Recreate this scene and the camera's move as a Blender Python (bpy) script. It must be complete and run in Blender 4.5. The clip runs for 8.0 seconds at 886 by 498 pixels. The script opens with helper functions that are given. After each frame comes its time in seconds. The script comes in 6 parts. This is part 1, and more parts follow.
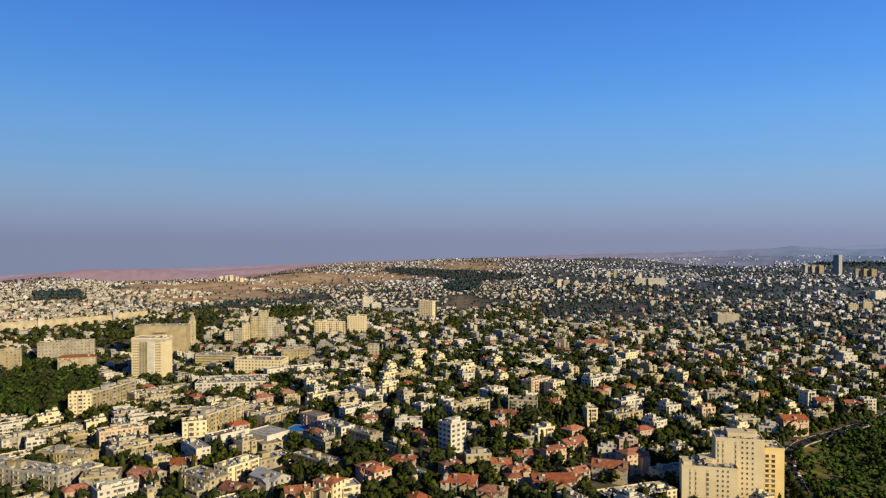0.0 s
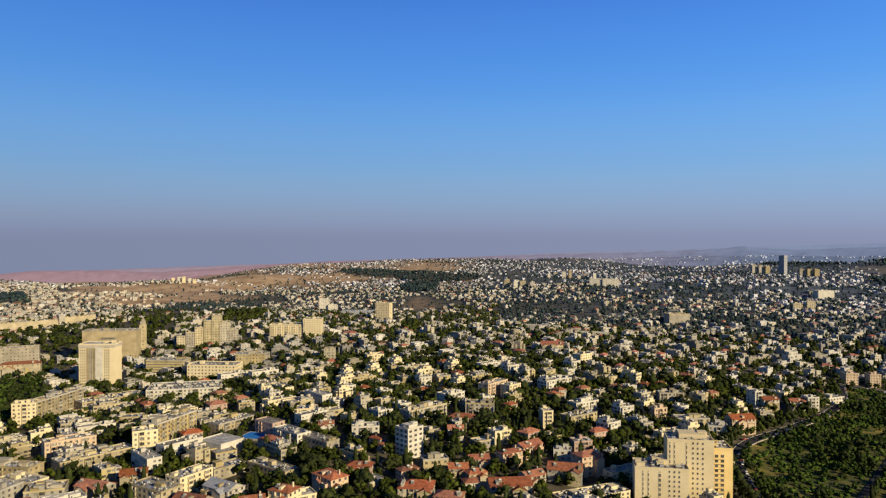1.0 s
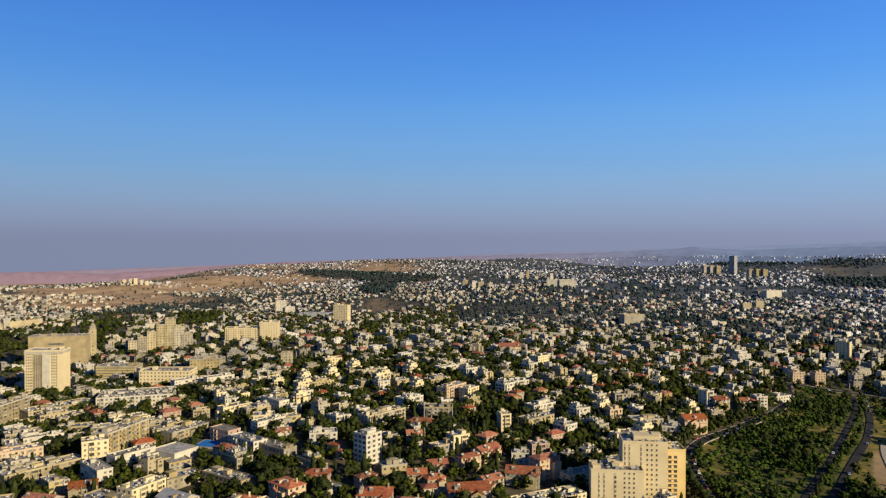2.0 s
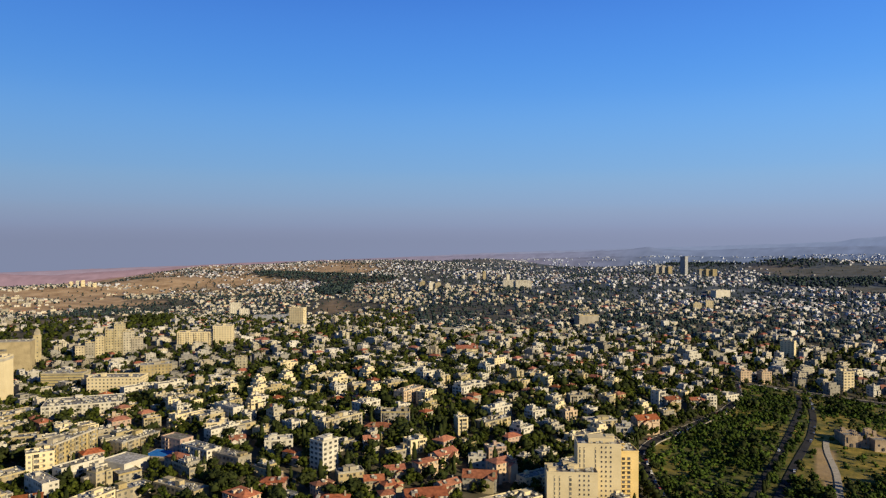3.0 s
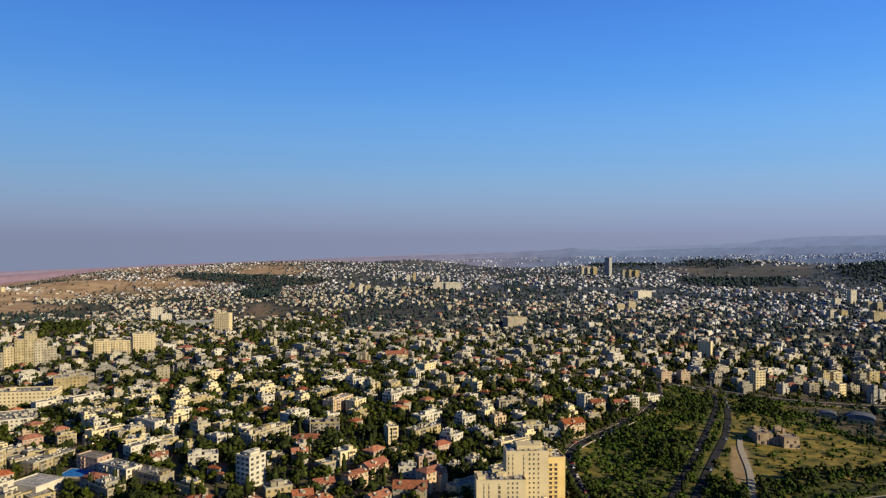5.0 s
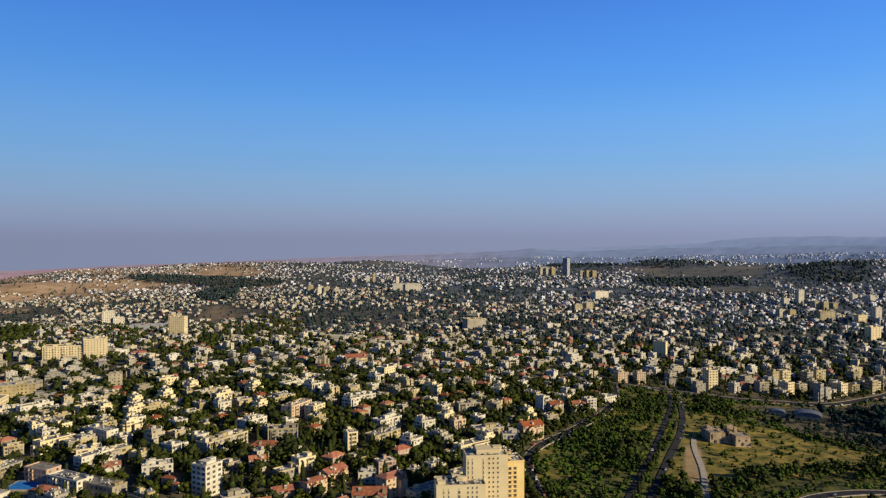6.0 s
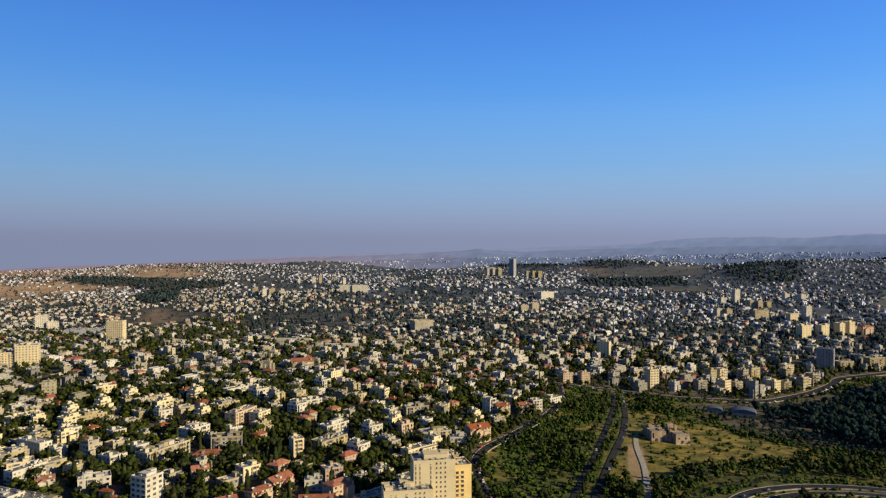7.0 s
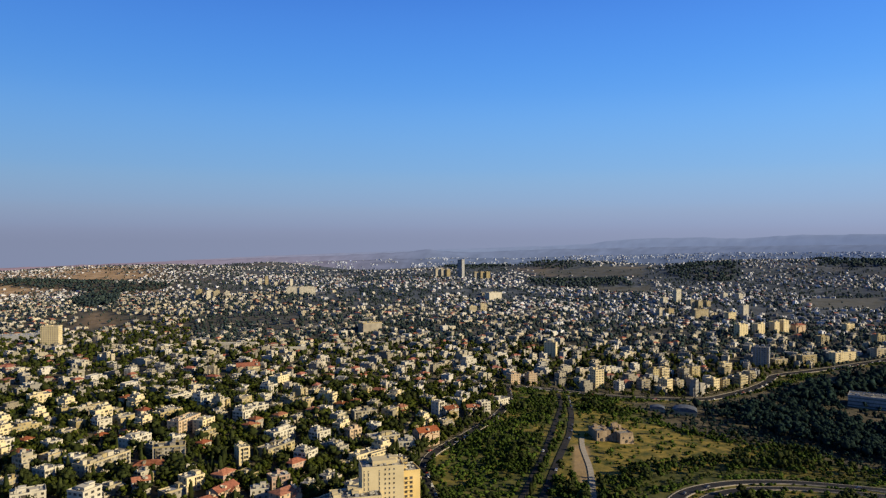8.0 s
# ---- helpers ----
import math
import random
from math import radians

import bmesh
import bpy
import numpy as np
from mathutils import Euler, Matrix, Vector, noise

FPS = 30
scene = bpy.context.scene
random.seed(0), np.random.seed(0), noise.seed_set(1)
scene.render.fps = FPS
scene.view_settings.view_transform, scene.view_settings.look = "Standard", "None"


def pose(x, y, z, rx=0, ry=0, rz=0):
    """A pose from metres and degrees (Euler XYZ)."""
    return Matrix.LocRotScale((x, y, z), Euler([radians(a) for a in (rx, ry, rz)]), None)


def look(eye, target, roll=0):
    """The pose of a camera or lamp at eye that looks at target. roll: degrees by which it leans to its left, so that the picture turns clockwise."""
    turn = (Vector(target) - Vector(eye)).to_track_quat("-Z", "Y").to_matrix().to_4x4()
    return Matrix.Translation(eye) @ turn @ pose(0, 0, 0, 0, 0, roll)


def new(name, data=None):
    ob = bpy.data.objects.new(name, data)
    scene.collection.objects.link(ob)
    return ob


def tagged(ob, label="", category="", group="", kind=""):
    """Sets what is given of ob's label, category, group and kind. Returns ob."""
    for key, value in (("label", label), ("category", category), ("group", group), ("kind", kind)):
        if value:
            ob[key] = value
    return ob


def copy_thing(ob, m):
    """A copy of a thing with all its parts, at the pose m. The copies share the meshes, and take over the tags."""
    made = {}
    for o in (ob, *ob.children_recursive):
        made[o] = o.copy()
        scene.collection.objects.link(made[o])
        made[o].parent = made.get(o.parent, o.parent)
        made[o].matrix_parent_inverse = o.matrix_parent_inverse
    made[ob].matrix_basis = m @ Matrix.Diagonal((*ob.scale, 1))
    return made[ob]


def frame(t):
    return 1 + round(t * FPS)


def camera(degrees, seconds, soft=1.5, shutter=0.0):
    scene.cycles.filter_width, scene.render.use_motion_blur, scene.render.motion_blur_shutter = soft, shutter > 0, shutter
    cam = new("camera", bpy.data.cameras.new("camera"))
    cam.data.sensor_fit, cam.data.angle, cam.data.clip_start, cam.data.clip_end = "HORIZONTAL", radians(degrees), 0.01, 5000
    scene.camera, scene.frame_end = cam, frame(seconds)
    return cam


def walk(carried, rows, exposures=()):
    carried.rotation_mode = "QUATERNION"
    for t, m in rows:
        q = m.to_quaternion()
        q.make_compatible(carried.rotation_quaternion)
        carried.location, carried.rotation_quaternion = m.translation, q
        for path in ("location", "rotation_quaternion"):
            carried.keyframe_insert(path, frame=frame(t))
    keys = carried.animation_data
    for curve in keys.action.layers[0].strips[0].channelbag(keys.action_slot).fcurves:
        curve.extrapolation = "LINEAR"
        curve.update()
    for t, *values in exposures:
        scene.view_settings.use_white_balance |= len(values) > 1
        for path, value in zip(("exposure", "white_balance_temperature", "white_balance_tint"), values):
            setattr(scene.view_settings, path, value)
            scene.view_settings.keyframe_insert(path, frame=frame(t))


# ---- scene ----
# Camera: a drone that climbs on the spot and pans to the right.
cam = camera(64.4, 8.0, soft=1.3)
TURN = [(0.0, 0.0), (0.5, -1.695), (1.0, -3.498), (1.5, -5.167), (3.0, -10.379), (3.5, -12.013), (4.0, -13.434),
        (5.5, -17.604), (6.0, -19.355), (6.5, -21.202), (7.0, -23.642), (7.5, -25.768), (8.0, -27.832)]
walk(cam, [(t, pose(0, 0, 140 + 3.28 * t, 89.36, 0, yaw)) for t, yaw in TURN])

# ---------------------------------------------------------------- light
SUN_AZ, SUN_EL = 136.0, 21.0          # degrees clockwise from the first line of sight, and above the horizon


def build_world():
    world = bpy.data.worlds.new("sky")
    scene.world = world
    world.use_nodes = True
    nt = world.node_tree
    nt.nodes.clear()
    out = nt.nodes.new("ShaderNodeOutputWorld")
    back = nt.nodes.new("ShaderNodeBackground")
    sky = nt.nodes.new("ShaderNodeTexSky")
    sky.sky_type = "NISHITA"
    sky.sun_disc = False
    sky.sun_elevation, sky.sun_rotation = radians(SUN_EL), radians(SUN_AZ)
    sky.dust_density = 3.0
    scale = nt.nodes.new("ShaderNodeVectorMath")
    scale.operation = "SCALE"
    scale.inputs["Scale"].default_value = 0.06
    nt.links.new(sky.outputs[0], scale.inputs[0])
    # evening haze that thickens towards the horizon, the same all round
    coord = nt.nodes.new("ShaderNodeTexCoord")
    sep = nt.nodes.new("ShaderNodeSeparateXYZ")
    nt.links.new(coord.outputs["Generated"], sep.inputs[0])
    ramp = nt.nodes.new("ShaderNodeValToRGB")
    stops = [(0.0, (0.262, 0.305, 0.455)), (0.02, (0.282, 0.345, 0.52)), (0.05, (0.285, 0.41, 0.625)), (0.10, (0.222, 0.44, 0.765)),
             (0.20, (0.118, 0.365, 0.87)), (0.335, (0.055, 0.222, 0.75)), (0.45, (0.026, 0.13, 0.50)), (0.6, (0.015, 0.08, 0.32)), (0.8, (0.009, 0.048, 0.20)), (1.0, (0.007, 0.036, 0.15))]
    while len(ramp.color_ramp.elements) < len(stops):
        ramp.color_ramp.elements.new(0.5)
    ramp.color_ramp.interpolation = "CARDINAL"
    for e, (p, c) in zip(ramp.color_ramp.elements, stops):
        e.position, e.color = p, (*c, 1)
    nt.links.new(sep.outputs["Z"], ramp.inputs[0])
    mix = nt.nodes.new("ShaderNodeMix")
    mix.data_type = "RGBA"
    mix.inputs["Factor"].default_value = 0.92
    nt.links.new(scale.outputs[0], mix.inputs["A"])
    nt.links.new(ramp.outputs[0], mix.inputs["B"])
    # the sky is a little brighter on the sun's side
    dot = nt.nodes.new("ShaderNodeVectorMath")
    dot.operation = "DOT_PRODUCT"
    nt.links.new(coord.outputs["Generated"], dot.inputs[0])
    dot.inputs[1].default_value = (math.sin(radians(SUN_AZ)), math.cos(radians(SUN_AZ)), 0)
    gain = nt.nodes.new("ShaderNodeMath")
    gain.operation = "MULTIPLY_ADD"
    nt.links.new(dot.outputs["Value"], gain.inputs[0])
    gain.inputs[1].default_value, gain.inputs[2].default_value = 0.2, 1.08
    glow = nt.nodes.new("ShaderNodeVectorMath")
    glow.operation = "SCALE"
    nt.links.new(mix.outputs["Result"], glow.inputs[0])
    nt.links.new(gain.outputs[0], glow.inputs["Scale"])
    nt.links.new(glow.outputs[0], back.inputs["Color"])
    back.inputs["Strength"].default_value = 0.6
    nt.links.new(back.outputs[0], out.inputs[0])


build_world()
lamp = bpy.data.lights.new("sun", "SUN")
lamp.energy, lamp.angle, lamp.color = 4.75, radians(0.6), (1.0, 0.845, 0.565)
sun = new("sun", lamp)
sun.matrix_world = look((0, 0, 0), (-math.sin(radians(SUN_AZ)) * math.cos(radians(SUN_EL)),
                                    -math.cos(radians(SUN_AZ)) * math.cos(radians(SUN_EL)), -math.sin(radians(SUN_EL))))
scene.view_settings.exposure = 0.737


# ---------------------------------------------------------------- materials
def material(name, a, b, rough=0.85, size=4.0, fine=0.5, island=0.0, obj=0.0, bump=0.15, metal=0.0, each=0.0):
    """Two tones mottled at two sizes; each loose piece or each object may differ a little in brightness."""
    m = bpy.data.materials.new(name)
    m.use_nodes = True
    nt = m.node_tree
    bsdf = nt.nodes["Principled BSDF"]
    bsdf.inputs["Roughness"].default_value = rough
    bsdf.inputs["Metallic"].default_value = metal
    bsdf.inputs["Specular IOR Level"].default_value = 0.25 if rough < 0.6 else 0.04
    geo = nt.nodes.new("ShaderNodeNewGeometry")
    n1 = nt.nodes.new("ShaderNodeTexNoise")
    n1.inputs["Scale"].default_value = 1.0 / size
    n1.inputs["Detail"].default_value = 4
    n2 = nt.nodes.new("ShaderNodeTexNoise")
    n2.inputs["Scale"].default_value = 1.0 / fine
    n2.inputs["Detail"].default_value = 3
    for n in (n1, n2):
        nt.links.new(geo.outputs["Position"], n.inputs["Vector"])
    add = nt.nodes.new("ShaderNodeMath")
    add.operation = "MULTIPLY_ADD"
    nt.links.new(n2.outputs["Fac"], add.inputs[0])
    add.inputs[1].default_value = 0.5
    nt.links.new(n1.outputs["Fac"], add.inputs[2])
    ramp = nt.nodes.new("ShaderNodeValToRGB")
    ramp.color_ramp.elements[0].position, ramp.color_ramp.elements[1].position = 0.5, 1.0
    ramp.color_ramp.elements[0].color, ramp.color_ramp.elements[1].color = (*a, 1), (*b, 1)
    nt.links.new(add.outputs[0], ramp.inputs[0])
    last = ramp.outputs[0]
    if island or obj or each:
        hsv = nt.nodes.new("ShaderNodeHueSaturation")
        info = nt.nodes.new("ShaderNodeObjectInfo")
        rng = nt.nodes.new("ShaderNodeMapRange")
        amount = island or obj or each
        own = nt.nodes.new("ShaderNodeAttribute")
        own.attribute_name = "tint"
        rng.inputs["To Min"].default_value, rng.inputs["To Max"].default_value = 1 - amount, 1 + amount
        nt.links.new(geo.outputs["Random Per Island"] if island else own.outputs["Fac"] if each else info.outputs["Random"], rng.inputs["Value"])
        nt.links.new(rng.outputs[0], hsv.inputs["Value"])
        if each or obj:
            # some houses are rosier or yellower, others nearly grey
            source = own.outputs["Fac"] if each else info.outputs["Random"]
            for socket, factor, lo, hi in (("Saturation", 7.3, 0.85, 1.05) if "tile" in name else ("Saturation", 7.3, 0.55, 1.35), ("Hue", 13.7, 0.494, 0.504)):
                wrap = nt.nodes.new("ShaderNodeMath")
                wrap.operation = "MULTIPLY"
                nt.links.new(source, wrap.inputs[0])
                wrap.inputs[1].default_value = factor
                rest = nt.nodes.new("ShaderNodeMath")
                rest.operation = "FRACT"
                nt.links.new(wrap.outputs[0], rest.inputs[0])
                span = nt.nodes.new("ShaderNodeMapRange")
                span.inputs["To Min"].default_value, span.inputs["To Max"].default_value = lo, hi
                nt.links.new(rest.outputs[0], span.inputs["Value"])
                nt.links.new(span.outputs[0], hsv.inputs[socket])
        nt.links.new(last, hsv.inputs["Color"])
        last = hsv.outputs[0]
    nt.links.new(last, bsdf.inputs["Base Color"])
    if bump:
        bp = nt.nodes.new("ShaderNodeBump")
        bp.inputs["Strength"].default_value, bp.inputs["Distance"].default_value = bump, 0.1
        nt.links.new(n2.outputs["Fac"], bp.inputs["Height"])
        nt.links.new(bp.outputs[0], bsdf.inputs["Normal"])
    return m


STONE = material("limestone", (0.1998, 0.1664, 0.1024), (0.3554, 0.3021, 0.189), size=9, fine=0.6, obj=0.22)
STONE_FAR = material("limestone_weathered", (0.2, 0.1786, 0.1377), (0.3488, 0.3196, 0.2571), size=30, fine=2, each=0.42)
PLASTER = material("cream_plaster", (0.4557, 0.3735, 0.2167), (0.558, 0.468, 0.2848), size=12, fine=0.8)
WHITE = material("white_paint", (0.3378, 0.3072, 0.24), (0.4801, 0.4452, 0.3578), size=6, fine=0.5)
GOLD = material("golden_plaster", (0.48, 0.345, 0.13), (0.60, 0.45, 0.20), size=12, fine=0.8)
PINK_CREAM = material("peach_stone", (0.3326, 0.2426, 0.1556), (0.4805, 0.3616, 0.2394), size=7, fine=0.6)
PINK = material("rose_stone", (0.2688, 0.1848, 0.1386), (0.3864, 0.2814, 0.2142), size=6, fine=0.5)
ROOF = material("bitumen_roof", (0.06653, 0.06283, 0.05544), (0.3696, 0.3474, 0.3031), size=1.8, fine=0.4, obj=0.3)
ROOF_FAR = material("flat_roof_weathered", (0.1512, 0.1436, 0.1323), (0.3478, 0.3326, 0.3024), size=8, fine=1, each=0.5)
TILE = material("clay_tile", (0.125, 0.042, 0.022), (0.315, 0.112, 0.052), size=2.0, fine=0.35, obj=0.35)
TILE_FAR = material("clay_tile_weathered", (0.17, 0.062, 0.04), (0.29, 0.11, 0.068), size=6, fine=1, each=0.3)
GLASS = material("window_glass_and_shutters", (0.05, 0.048, 0.043), (0.15, 0.14, 0.115), rough=0.3, size=3, fine=0.8, bump=0, island=0.85)
GLASS_ONE = material("single_window_glass", (0.03, 0.03, 0.03), (0.085, 0.08, 0.075), rough=0.3, size=3, fine=0.8, bump=0, obj=0.6)
METAL = material("grey_metal", (0.16, 0.165, 0.17), (0.30, 0.30, 0.30), rough=0.5, size=2, fine=0.3)
ZINC = material("weathered_zinc", (0.045, 0.052, 0.064), (0.12, 0.13, 0.15), rough=0.6, size=3, fine=0.5)
LEAF = material("broad_leaves", (0.02037, 0.02842, 0.003672), (0.06182, 0.06815, 0.007776), size=2.5, fine=0.5, obj=0.5, bump=0.5)
LEAF_FAR = material("tree_leaves", (0.01341, 0.02059, 0.003888), (0.04505, 0.05266, 0.007128), size=9, fine=0.8, island=0.55, bump=0.5)
LEAF_VALLEY = material("valley_leaves", (0.010, 0.018, 0.004), (0.042, 0.062, 0.010), size=9, fine=0.8, island=0.55, bump=0.5)
SHRUB = material("shrub_leaves", (0.0119, 0.0243, 0.0045), (0.06375, 0.0945, 0.0144), size=9, fine=0.8, island=0.5, bump=0.5)
# the next two stones have the blue haze of distance put into their colour
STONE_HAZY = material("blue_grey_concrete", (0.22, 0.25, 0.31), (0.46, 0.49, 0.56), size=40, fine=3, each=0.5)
STONE_FAR_HAZED = material("far_limestone", (0.2021, 0.2025, 0.215), (0.3698, 0.3735, 0.395), size=40, fine=3, each=0.6)
# foliage of far trees, its colour shifted to blue to stand for haze
LEAF_HAZED = material("dusty_leaves", (0.0147, 0.0256, 0.024), (0.042, 0.0576, 0.05), size=20, fine=2, island=0.45)
NEEDLE_HAZED = material("dusty_needles", (0.0112, 0.0208, 0.024), (0.028, 0.0424, 0.046), size=20, fine=2, island=0.4)
NEEDLE = material("dark_needles", (0.0104, 0.0168, 0.0048), (0.0352, 0.0448, 0.0128), size=2, fine=0.4, obj=0.35, bump=0.5)
NEEDLE_FAR = material("conifer_needles", (0.0045, 0.01122, 0.01056), (0.0144, 0.02856, 0.02304), size=4, fine=0.6, island=0.4, bump=0.5)
NEEDLE_TOWN = material("town_conifer_needles", (0.00832, 0.01352, 0.00416), (0.03536, 0.0416, 0.01144), size=4, fine=0.6, island=0.4, bump=0.5)
BARK = material("bark", (0.07, 0.05, 0.035), (0.15, 0.11, 0.08), size=0.6, fine=0.15)
ASPHALT = material("asphalt", (0.0195, 0.0195, 0.021), (0.0375, 0.036, 0.03525), size=8, fine=0.5)
KERB = material("kerb_stone", (0.20, 0.18, 0.145), (0.34, 0.30, 0.24), size=3, fine=0.4)
GRAVEL = material("bare_earth", (0.27, 0.175, 0.07), (0.43, 0.30, 0.135), size=5, fine=0.5)
TARP = material("blue_court", (0.015, 0.10, 0.32), (0.03, 0.17, 0.46), size=4, fine=0.6)


def ground_material():
    m = bpy.data.materials.new("dry_ground")
    m.use_nodes = True
    nt = m.node_tree
    bsdf = nt.nodes["Principled BSDF"]
    bsdf.inputs["Roughness"].default_value = 0.95
    bsdf.inputs["Specular IOR Level"].default_value = 0.1
    geo = nt.nodes.new("ShaderNodeNewGeometry")
    att = nt.nodes.new("ShaderNodeAttribute")
    att.attribute_name = "cover"
    sep = nt.nodes.new("ShaderNodeSeparateColor")
    nt.links.new(att.outputs["Color"], sep.inputs[0])

    def mottle(size, a, b, lo=0.35, hi=0.65):
        n = nt.nodes.new("ShaderNodeTexNoise")
        n.inputs["Scale"].default_value = 1.0 / size
        n.inputs["Detail"].default_value = 6
        n.inputs["Roughness"].default_value = 0.65
        nt.links.new(geo.outputs["Position"], n.inputs["Vector"])
        r = nt.nodes.new("ShaderNodeValToRGB")
        r.color_ramp.elements[0].position, r.color_ramp.elements[1].position = lo, hi
        r.color_ramp.elements[0].color, r.color_ramp.elements[1].color = (*a, 1), (*b, 1)
        nt.links.new(n.outputs["Fac"], r.inputs[0])
        return r.outputs[0], n.outputs["Fac"]

    def blend(f, a, b):
        x = nt.nodes.new("ShaderNodeMix")
        x.data_type = "RGBA"
        nt.links.new(f, x.inputs["Factor"])
        nt.links.new(a, x.inputs["A"])
        nt.links.new(b, x.inputs["B"])
        return x.outputs["Result"]

    town, fac = mottle(14, (0.03, 0.03, 0.018), (0.12, 0.10, 0.065))
    tan, _ = mottle(60, (0.22, 0.142, 0.075), (0.41, 0.285, 0.165))
    grass, _ = mottle(11, (0.018, 0.032, 0.007), (0.125, 0.118, 0.030), 0.38, 0.72)
    # blue-grey for the far ground, with the haze of distance put into the colour
    hazed_ground, _ = mottle(45, (0.028, 0.038, 0.048), (0.092, 0.105, 0.120))
    col = blend(sep.outputs["Blue"], town, hazed_ground)
    col = blend(sep.outputs["Red"], col, tan)
    col = blend(sep.outputs["Green"], col, grass)
    hay = nt.nodes.new("ShaderNodeAttribute")
    hay.attribute_name = "straw"
    straw, _ = mottle(13, (0.036, 0.046, 0.010), (0.29, 0.205, 0.045), 0.36, 0.68)
    col = blend(hay.outputs["Fac"], col, straw)
    nt.links.new(col, bsdf.inputs["Base Color"])
    bp = nt.nodes.new("ShaderNodeBump")
    bp.inputs["Strength"].default_value, bp.inputs["Distance"].default_value = 0.6, 1.5
    nt.links.new(fac, bp.inputs["Height"])
    nt.links.new(bp.outputs[0], bsdf.inputs["Normal"])
    return m


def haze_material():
    """Hills that evening haze has all but swallowed: a backdrop with the haze painted as colour and a faint glow."""
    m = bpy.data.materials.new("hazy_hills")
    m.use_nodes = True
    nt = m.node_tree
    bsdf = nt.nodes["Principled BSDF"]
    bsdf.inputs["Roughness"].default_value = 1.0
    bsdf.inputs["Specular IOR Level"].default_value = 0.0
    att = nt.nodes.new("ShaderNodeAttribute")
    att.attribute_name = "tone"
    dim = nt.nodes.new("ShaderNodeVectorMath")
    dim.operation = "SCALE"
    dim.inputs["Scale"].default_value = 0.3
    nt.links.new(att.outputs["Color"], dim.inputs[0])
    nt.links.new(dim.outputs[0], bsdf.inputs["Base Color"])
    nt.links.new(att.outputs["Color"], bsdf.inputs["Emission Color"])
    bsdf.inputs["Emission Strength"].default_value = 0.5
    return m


# ---------------------------------------------------------------- plan
HILLS = [(0, 500, 170, 11.5), (60, 850, 220, 13.5), (200, 420, 120, -11.3), (330, 620, 120, 2.9), (500, 520, 170, -9.0), (750, 600, 200, -7.0), (650, 850, 200, -2.9), (950, 900, 250, 3.1), (270, 950, 200, 1.5), (480, 1250, 250, -3.3), (-150, 1300, 300, 16.7), (-40, 1650, 300, -15.7), (-250, 650, 200, -6.3), (-350, 950, 250, -6.4), (550, 1950, 350, 16.0)] + [(1000, 2150, 400, 16.3), (1150, 1650, 400, -7.8), (-300, 2500, 500, -28.6), (200, 3900, 700, 32.7), (-1000, 3400, 700, -23.4), (1450, 2700, 500, -11.5), (2500, 2300, 700, 13.2), (2800, 3600, 900, 76.7), (1500, 1200, 400, -1.6), (-900, 1600, 600, -9.6), (3700, 2000, 800, 107.8), (1600, 3900, 700, 18.8), (900, 350, 300, -24.5), (-2300, 3700, 900, -17.4), (1700, 2960, 170, 15.0), (2060, 2760, 150, 16.0), (2900, 1850, 260, 22.0)]      # x, y, reach and height of the swells of the land


def land(x, y):
    z = -5.0 + 0.0 * x
    for cx, cy, reach, height in HILLS:
        z = z + height * np.exp(-((x - cx) ** 2 + (y - cy) ** 2) / (2.0 * reach * reach))
    k = np.clip((np.hypot(x, y) - 1000) / 1500, 0, 1)
    roll = np.sin(x / 170 + 1.3 * np.sin(y / 310)) + np.sin(y / 150 + 1.7 * np.sin(x / 270)) + 0.7 * np.sin((x + y) / 95)
    # past the last built ridge the land falls away into hazy valleys, to the east and to the south-west
    az = np.degrees(np.arctan2(x, y))
    fall = np.clip((np.hypot(x, y) - 3250) / 1000, 0, 1)
    open_side = np.clip((az - 14) / 8, 0, 1) + np.clip((-9 - az) / 8, 0, 1)
    return z + 6.5 * k * roll - 75 * fall * fall * (3 - 2 * fall) * open_side


def inside(poly, x, y):
    hit = np.zeros(np.shape(x), bool)
    for (x0, y0), (x1, y1) in zip(poly, poly[1:] + poly[:1]):
        if y0 != y1:
            hit ^= ((y0 > y) != (y1 > y)) & (x < (x1 - x0) * (y - y0) / (y1 - y0) + x0)
    return hit


def near_line(line, x, y):
    """Distance from a broken line."""
    best = np.full(np.shape(x), 1e9)
    for (x0, y0), (x1, y1) in zip(line, line[1:]):
        dx, dy = x1 - x0, y1 - y0
        k = np.clip(((x - x0) * dx + (y - y0) * dy) / (dx * dx + dy * dy), 0, 1)
        best = np.minimum(best, np.hypot(x - x0 - k * dx, y - y0 - k * dy))
    return best


VALLEY = [(190, 330), (226, 436), (243, 491), (264, 520), (306, 547), (366, 591), (430, 652), (480, 735), (533, 706), (593, 660),
          (691, 617), (788, 630), (878, 668), (968, 656), (1097, 642), (1400, 600), (1500, 100), (150, 100)]
GARDEN = [(-700, 930), (-430, 900), (-375, 760), (-335, 690), (-325, 600), (-350, 560), (-500, 540), (-800, 640)]
WALL_WOOD = [(-760, 1130), (-560, 1270), (-450, 1420), (-380, 1180), (-430, 1000), (-700, 1000)]
ROAD_TOWER = [(170, 250), (205, 370), (222, 436), (240, 491), (262, 519), (306, 547), (366, 591), (430, 655), (478, 735)]
ROAD_RING = [(420, 790), (478, 735), (533, 701), (593, 656), (691, 613), (788, 626), (850, 645), (878, 664), (968, 652), (1097, 638), (1400, 590)]
ROAD_WEST = [(200, 320), (284, 416), (351, 484), (431, 573), (490, 640), (522, 689)]
ROAD_EAST = [(210, 310), (298, 410), (365, 480), (419, 535), (473, 600), (528, 680)]
